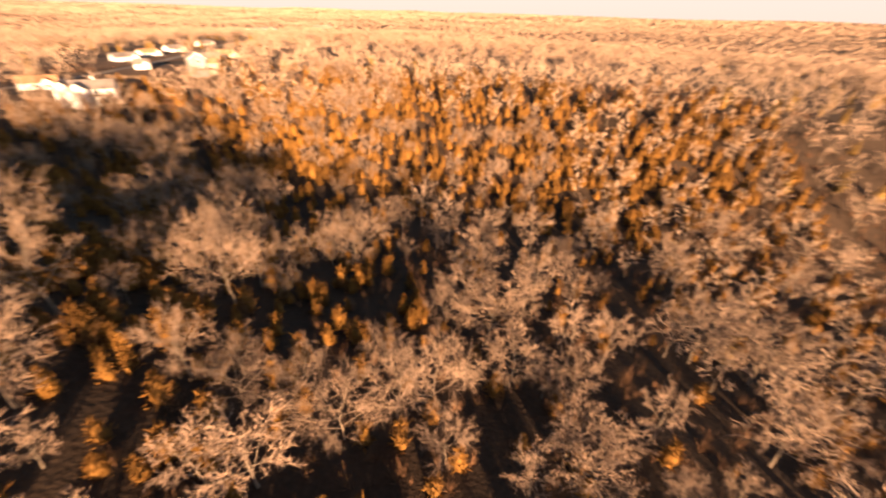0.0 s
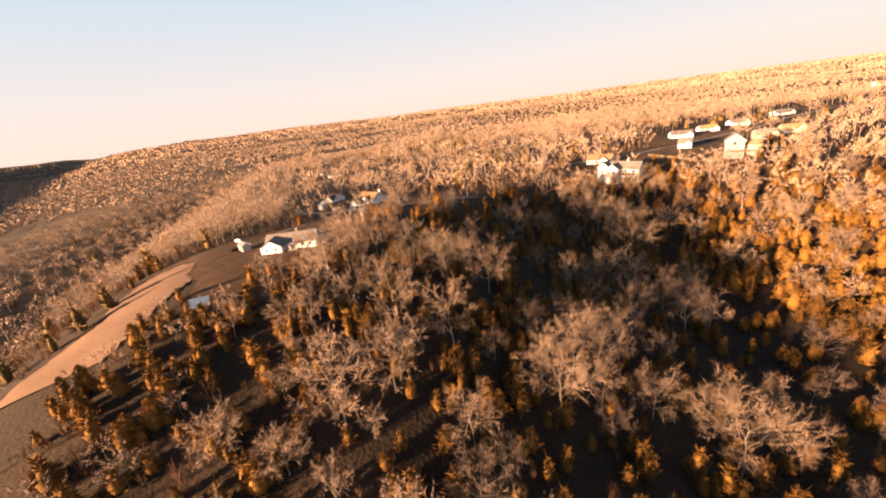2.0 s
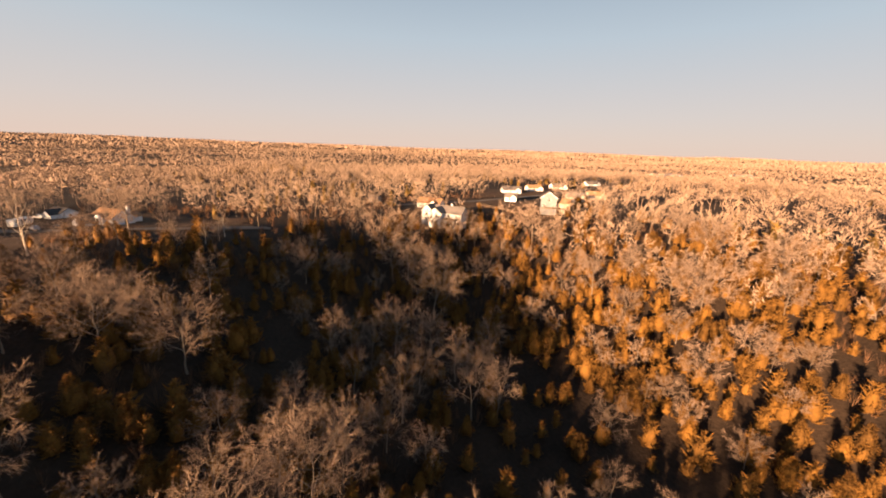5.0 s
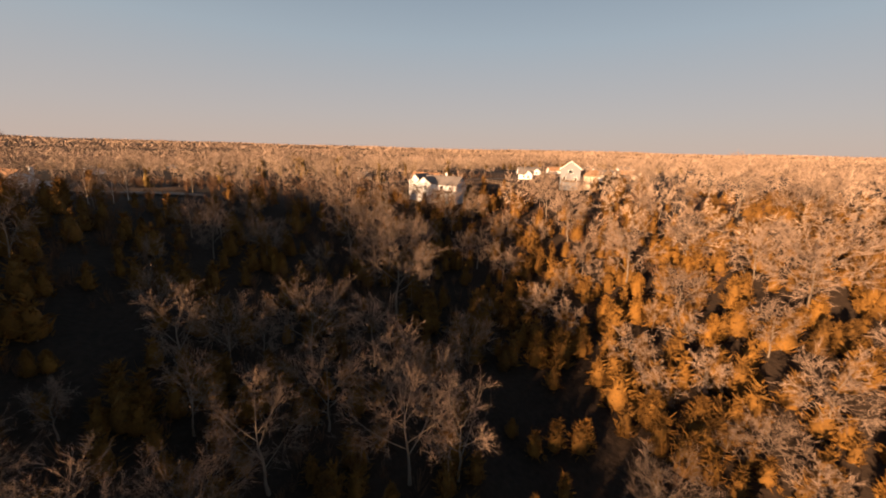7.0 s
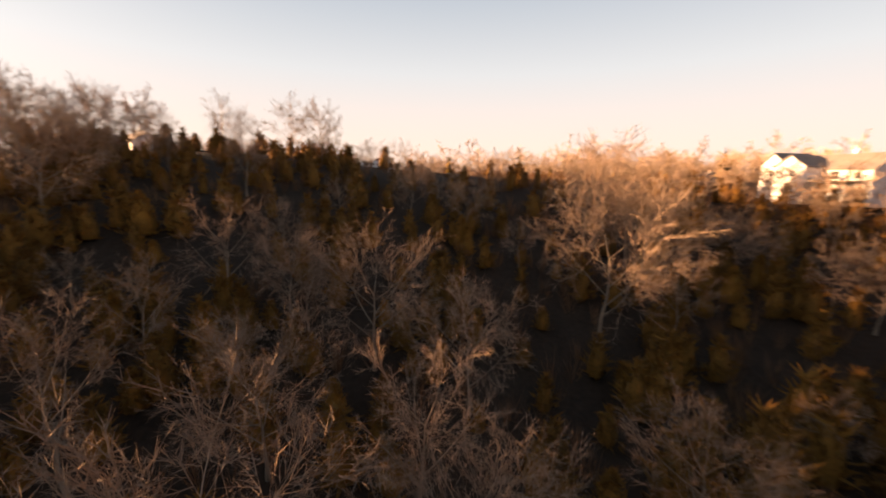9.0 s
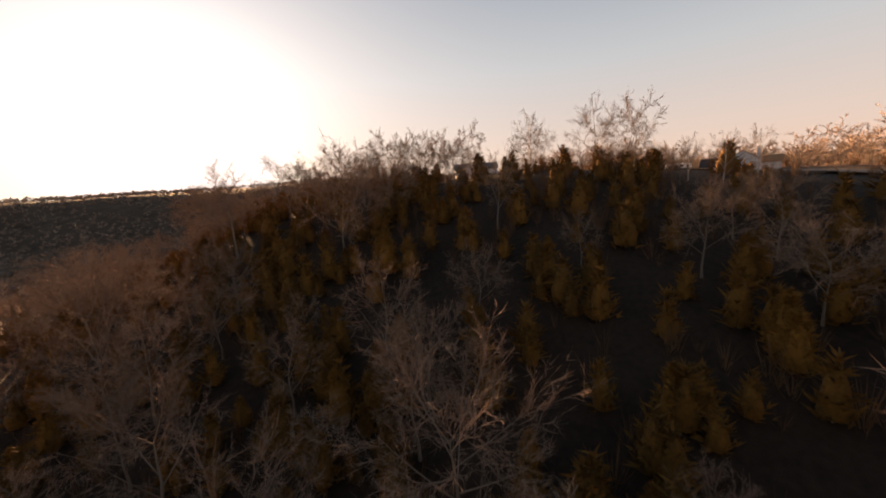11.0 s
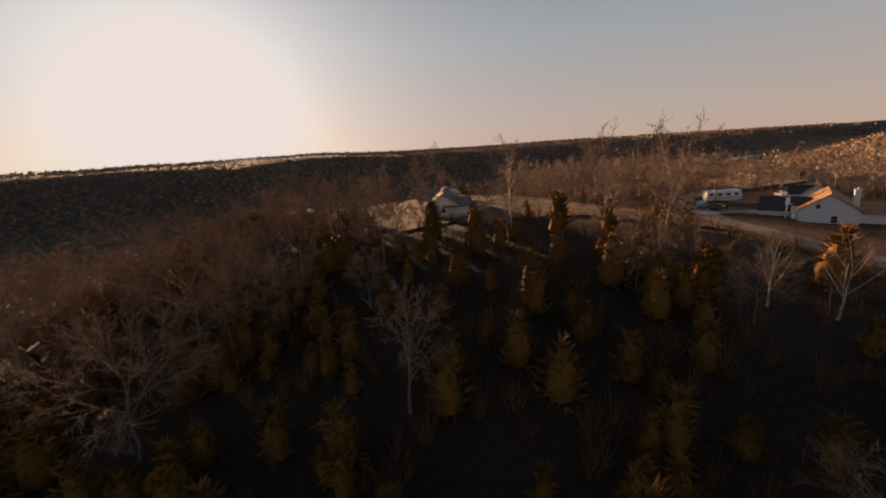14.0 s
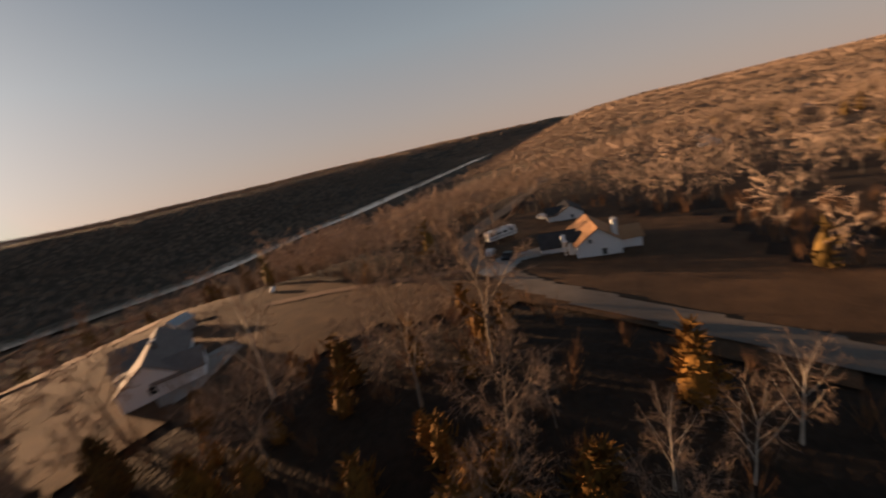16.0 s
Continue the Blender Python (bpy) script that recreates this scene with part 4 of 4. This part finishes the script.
TREES_C = [(-46.7, 120.6, 0.6), (-46.6, 142.9, 0.8), (-45.3, 60.9, 1.04), (-44.1, 160.5, 1.21), (-43.6, 24.5, 1.04), (-43.1, 81.7, 0.7), (-43.1, 132.7, 0.6), (-41, 63.4, 1.35), (-40.8, 15.7, 1.1), (-36.7, 160.7, 1.35), (-36.3, 51.8, 1.21), (-36.1, 95.8, 0.6), (-35.3, 59.8, 0.92), (-32.9, 34.1, 0.95), (-32, 68.3, 0.85), (-28.2, 141.9, 0.96), (-28, 93.4, 0.75), (-26.4, 76.6, 0.94), (-25.4, 31.8, 0.79), (-24.5, 21.4, 0.86), (-20, 74.9, 1.35), (-19.9, 22.3, 1.09), (-12.4, 30.1, 0.88), (-9.1, 45.1, 0.66), (-6, 34.6, 1.13), (-0.7, 38, 1.04), (0.8, 100.4, 1.35), (1.1, 29, 0.75), (8.8, 74.3, 1.24), (18.8, 31.9, 0.88), (20, 26.4, 0.8)]
TREES_D = [(21.1, 69.3, 1.35), (24.8, 94.6, 1.35), (31.5, 52.4, 1.09), (33.7, 36.1, 1.04), (44.5, 99.5, 1.35), (51.1, 55.6, 1.35), (52.1, 34.1, 1.3), (58.7, 83.4, 1.35), (61.1, 51.6, 1.35), (86.8, 104.5, 1.35), (91, 82, 1.35)]
TREES_E = [(-34, 176, 1.1), (-23, 171, 0.9), (-27, 182, 1.2), (-131, 137, 0.9), (-126, 140, 0.8), (-121, 146, 0.9), (-101, 21, 1.05), (-119, 43.5, 1.1), (-127, 45.5, 1.3), (-119, 53, 0.95), (-108, 38, 0.8), (-92, 24, 0.9), (-86, 30, 1.0), (-80, 22, 1.0)]
TREES_F = [(2, 98, 1.35), (-7, 108, 1.3), (11, 89, 1.3), (-2, 88, 1.1), (9, 53, 1.25), (17, 60, 1.3), (5, 64, 1.15), (24, 51, 1.2), (12, 44, 1.0), (-70, 77, 1.0), (-72, 92, 1.08), (-71, 101.5, 1.02), (-85, 112, 1.6), (-53.5, 83.5, 1.08), (-60, 91, 0.9), (-66.8, 116.8, 0.75)]   # on the near flank
seen_before = np.array(TREES_A + TREES_B + TREES_C + TREES_D)
apart = np.min(np.hypot(seen_before[:, None, 0] - np.array(TREES_F)[None, :, 0], seen_before[:, None, 1] - np.array(TREES_F)[None, :, 1]), axis=1)
small = (seen_before[:, 2] < 0.7) & (seen_before[:, 0] > -110) & (seen_before[:, 0] < -30) & (seen_before[:, 1] > 50) & (seen_before[:, 1] < 130)
listed = np.concatenate([seen_before[(apart > 7.0) & ~small], np.array(TREES_F), np.array(TREES_E)])
x, y = scatter(*NEAR[:2], *NEAR[2:], 7.2, 3)
gap = np.min(np.hypot(x[:, None] - listed[None, :, 0], y[:, None] - listed[None, :, 1]), axis=1)
dark_gap = ((x < -101) & (y > 28) & (y < 78) & (np.sin(x * 1.7 + y) > -0.9)) | ellipse(x, y, -22, 52, 8, 12, 20) | ellipse(x, y, -34, 82, 8, 10, 0)
ok = clear(x, y) & (gap > 5.0) & ~dark_gap & (rng.uniform(size=len(x)) < 0.5 - 0.3 * smooth(35, 60, y) + 0.25 * smooth(120, 140, y) + 0.3 * smooth(0, 25, x))
wild = rows(x[ok], y[ok], 0.5, 0.9, 6, 4)
known = rows(listed[:, 0], listed[:, 1], 0.9, 1.0, 6, 5)
known[:, 4] = listed[:, 2] * 1.08
near = np.concatenate([known, wild])
low = (near[:, 0] > -134) & (near[:, 0] < -102) & (near[:, 1] > 30) & (near[:, 1] < 78)
low[len(known) - len(TREES_E):len(known)] = False
near[low, 4] = np.minimum(near[low, 4], 0.55)
order = np.arange(len(near))
fine_zone = (near[:, 0] > -136) & (near[:, 0] < 2) & (near[:, 1] > 28) & (near[:, 1] < 122)
near[fine_zone, 5] += 6
order = np.concatenate([np.nonzero(fine_zone)[0], np.nonzero(~fine_zone)[0]])
kinds = [tree_thing("bare_tree", (HERO + FINE)[i], M_BARK, M_TWIG, "leafless broadleaf tree with tan twigs in the winter wood", "tree", "bare trees of the wood") for i in range(12)]
first = {}
for n_, i in enumerate(order[:300]):
    px, py, pz, tu, sc, k = near[i]
    m = Matrix.Translation((px, py, pz)) @ Matrix.Rotation(tu, 4, "Z")
    k = int(k)
    if k not in first:
        first[k] = kinds[k]
        kinds[k].matrix_basis = m @ Matrix.Scale(sc, 4)
    else:
        t_ = copy_thing(kinds[k], m)
        t_.scale = (sc, sc, sc)
if len(near) > 300:
    joined("bare_woods", HERO + FINE, near[order[300:]], [M_BARK, M_TWIG], "dense leafless winter woods in the ravine", "woods")

rc = np.random.default_rng(8)
x, y = rc.uniform(-140, 130, 6000), rc.uniform(-40, 240, 6000)
zone = fbm(x, y, 60.0, 7) + 1.0 * smooth(105, 135, y) * (1 - smooth(175, 215, y)) + 0.9 * ellipse(x, y, -85, 62, 48, 32, 0) + 0.8 * ellipse(x, y, -29, 173, 16, 14, 0) + 0.8 * ellipse(x, y, -86, 105, 28, 16, 0) + 1.0 * ellipse(x, y, -55, 8, 46, 32, 0) - 0.5 * ellipse(x, y, -116, 52, 17, 18, 0)
ok = clear(x, y) & (rng.uniform(size=len(x)) < np.clip(0.25 + 0.55 * zone, 0.05, 0.85))
ced = rows(x[ok], y[ok], 0.6, 1.3, 4, 9)
ced[:, 4] *= 0.72 + 0.12 * smooth(105, 130, ced[:, 1])
near_c = (ced[:, 0] > -110) & (ced[:, 0] < 20) & (ced[:, 1] < 165)
idx_c = rng.permutation(np.nonzero(near_c)[0])
ckinds = [tree_thing("cedar_tree", CEDAR[i], M_BARK, M_CEDAR, "small rust-gold red cedar among the bare trees", "tree", "cedars of the wood") for i in range(4)]
firstc = {}
for i in idx_c[:300]:
    px, py, pz, tu, sc, k = ced[i]
    m = Matrix.Translation((px, py, pz)) @ Matrix.Rotation(tu, 4, "Z")
    k = int(k)
    if k not in firstc:
        firstc[k] = 1
        ckinds[k].matrix_basis = m @ Matrix.Scale(sc, 4)
    else:
        t_ = copy_thing(ckinds[k], m)
        t_.scale = (sc, sc, sc)
rest = np.ones(len(ced), bool)
rest[idx_c[:300]] = False
joined("cedar_thicket", [cedar_tree(45 + i, 6.0, 105, (0.34, 0.42, 0.31, 0.38)[i], 1.75) for i in range(4)], ced[rest], [M_BARK, M_CEDAR], "thicket of rust-gold red cedars", "woods")

# around the ravine
def seen_side(x, y):
    return ~((x > 150) & (np.abs(y - 60) < 0.8 * (x - 100)))


def in_ring(x, y):
    return (x > -235) & (x < 190) & (y > -95) & (y < 245)


x, y = scatter(-235, 190, -95, 245, 9.4, 51)
# denser stand south of the lane, added to throw shade over the lawns
x3, y3 = scatter(-222, -134, -70, 4, 6.0, 54)
x, y = np.concatenate([x, x3]), np.concatenate([y, y3])
inside = (x > NEAR[0]) & (x < NEAR[1]) & (y > NEAR[2]) & (y < NEAR[3])
ok = clear(x, y) & ~inside & ((x < 95) | (y > 0.62 * x)) & (rng.uniform(size=len(x)) < 0.85)
ring = rows(x[ok], y[ok], 0.65, 1.1, 4, 52)
ring[:, 4] *= np.where((ring[:, 0] > -105) & (ring[:, 0] < 30) & (ring[:, 1] < 0), 0.55, 1.0)   # scrub above the river
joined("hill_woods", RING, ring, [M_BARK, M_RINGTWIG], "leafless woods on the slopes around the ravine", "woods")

# undergrowth
def shrub(seed, n=34):
    """A thin sapling or bush: a spray of upright twigs."""
    r = np.random.default_rng(seed)
    CV, CF = [], []
    a, w = r.uniform(0, 6.28, n), r.uniform(0.1, 1.0, n)
    p0 = np.stack([np.cos(a) * w * 0.35, np.sin(a) * w * 0.35, r.uniform(-0.2, 1.1, n)], 1)
    p1 = p0 + np.stack([np.cos(a) * w * 1.1, np.sin(a) * w * 1.1, r.uniform(0.9, 2.6, n)], 1)
    blades(CV, CF, p0, p1, 0.024, r)
    return (np.zeros((0, 3)), np.zeros((0, 3), int)), (np.concatenate(CV), np.concatenate(CF))


rs = np.random.default_rng(71)
x, y = rs.uniform(-200, 150, 8000), rs.uniform(-80, 230, 8000)
ok = clear(x, y) & (fbm(x, y, 35.0, 12) > -0.35)
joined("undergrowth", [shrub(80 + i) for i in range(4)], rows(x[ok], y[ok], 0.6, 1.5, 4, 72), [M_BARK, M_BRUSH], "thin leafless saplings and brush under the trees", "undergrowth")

# middle distance
x, y = scatter(-620, 330, -330, 560, 10.3, 13)
inside = (x > NEAR[0]) & (x < NEAR[1]) & (y > NEAR[2]) & (y < NEAR[3])
ok = clear(x, y) & ~in_ring(x, y) & seen_side(x, y) & (rng.uniform(size=len(x)) < 0.8)
mid = rows(x[ok], y[ok], 0.7, 1.2, 4, 14)
joined("woods", MID, mid, [M_FARTWIG, M_FARTWIG], "leafless woods over the surrounding hills", "woods")
ok = clear(x, y) & ~inside & (rng.uniform(size=len(x)) < np.clip(0.5 * fbm(x, y, 90.0, 5), 0, 0.5) + 0.5 * ellipse(x, y, -430, 130, 110, 45, 30))
midc = rows(x[ok] + 3, y[ok] + 2, 0.8, 1.5, 3, 15)
joined("cedar_woods", MIDCEDAR, midc, [M_FARTWIG, M_FARCEDAR], "dark cedars scattered through the woods", "woods")
def grove(seed, w=62.0, n=15):
    """A far stand of bare trees: coarse crowns scattered over a low patch."""
    r = np.random.default_rng(seed)
    CV, CF = [], []
    p0 = np.stack([r.uniform(-w / 2, w / 2, n), r.uniform(-w / 2, w / 2, n), r.uniform(0.5, 4.0, n)], 1)
    blades(CV, CF, p0, p0 + r.normal(size=(n, 3)) * np.array([3.0, 3.0, 1.0]) + np.array([0, 0, 6.0]), 4.2, r)
    return (np.zeros((0, 3)), np.zeros((0, 3), int)), (np.concatenate(CV), np.concatenate(CF))


def wisp(seed, n=9, H=10.0):
    """A far bare tree: a loose dome of coarse twigs."""
    r = np.random.default_rng(seed)
    CV, CF = [], []
    d = r.normal(size=(n, 3))
    d[:, 2] = np.abs(d[:, 2])
    d /= np.linalg.norm(d, axis=1, keepdims=True)
    p0 = np.array([0, 0, H * 0.42]) + d * r.uniform(0.2, 0.8, (n, 1)) * np.array([5.0, 5.0, H * 0.45])
    blades(CV, CF, p0, p0 + (d + r.normal(size=d.shape) * 0.6 + np.array([0, 0, 0.2])) * 2.6, 1.1, r)
    return (np.zeros((0, 3)), np.zeros((0, 3), int)), (np.concatenate(CV), np.concatenate(CF))


CLUMP = [wisp(90 + i) for i in range(4)]
x, y = scatter(-1700, 900, -1500, 1600, 13.0, 31)
inner = (x > -620) & (x < 330) & (y > -330) & (y < 560)
ok = ~inner & clear(x, y) & seen_side(x, y) & (np.hypot(x + 80, y - 60) < 1600) & (fbm(x, y, 160.0, 21) > -0.62)
far_rows = rows(x[ok], y[ok], 0.7, 1.25, 4, 32)
joined("far_woods", CLUMP, far_rows, [M_FARTWIG, M_FARTWIG], "leafless woodland on the far hills", "woods")
GROVES = [grove(190 + i) for i in range(4)]
x, y = scatter(-3600, 3600, -3600, 3600, 46.0, 41)
ok = seen_side(x, y) & (np.hypot(x + 80, y - 60) > 1560) & (np.hypot(x + 80, y - 60) < 3550)
joined("horizon_woods", GROVES, rows(x[ok], y[ok], 0.7, 1.3, 4, 42), [M_FARTWIG, M_FARTWIG], "hazy woodland along the horizon", "woods")

# white sycamores by the lawn
SYC = [bare_tree(300 + i, 15.0, (0.62, 0.75)[i], 9, 10, 5, 4, 0.8, 0.14) for i in range(2)]
sy = [tree_thing("sycamore_tree", SYC[i], M_WHITEBARK, M_TWIG, "tall leafless sycamore with pale white bark", "tree", "white sycamores") for i in range(2)]
for i, (px, py, sc) in enumerate(((-112, 30, 1.0), (-84, 17, 0.8), (-123, 61.5, 0.55), (-126, 65, 0.55), (-130.5, 67, 0.6))):
    m = pose(px, py, ground_z(px, py), 0, 0, 70 * i)
    if i < 2:
        sy[i].matrix_basis = m @ Matrix.Scale(sc, 4)
    else:
        t_ = copy_thing(sy[i % 2], m)
        t_.scale = (sc, sc, sc)

# the plan above is drawn at a scale of 1 to 1.35: bring the whole place to its true size
TRUE_SIZE = Matrix.Scale(1.35, 4)
for ob in [o for o in scene.objects if o.parent is None and o.type in {"MESH", "EMPTY"}]:
    ob.matrix_basis = TRUE_SIZE @ ob.matrix_basis
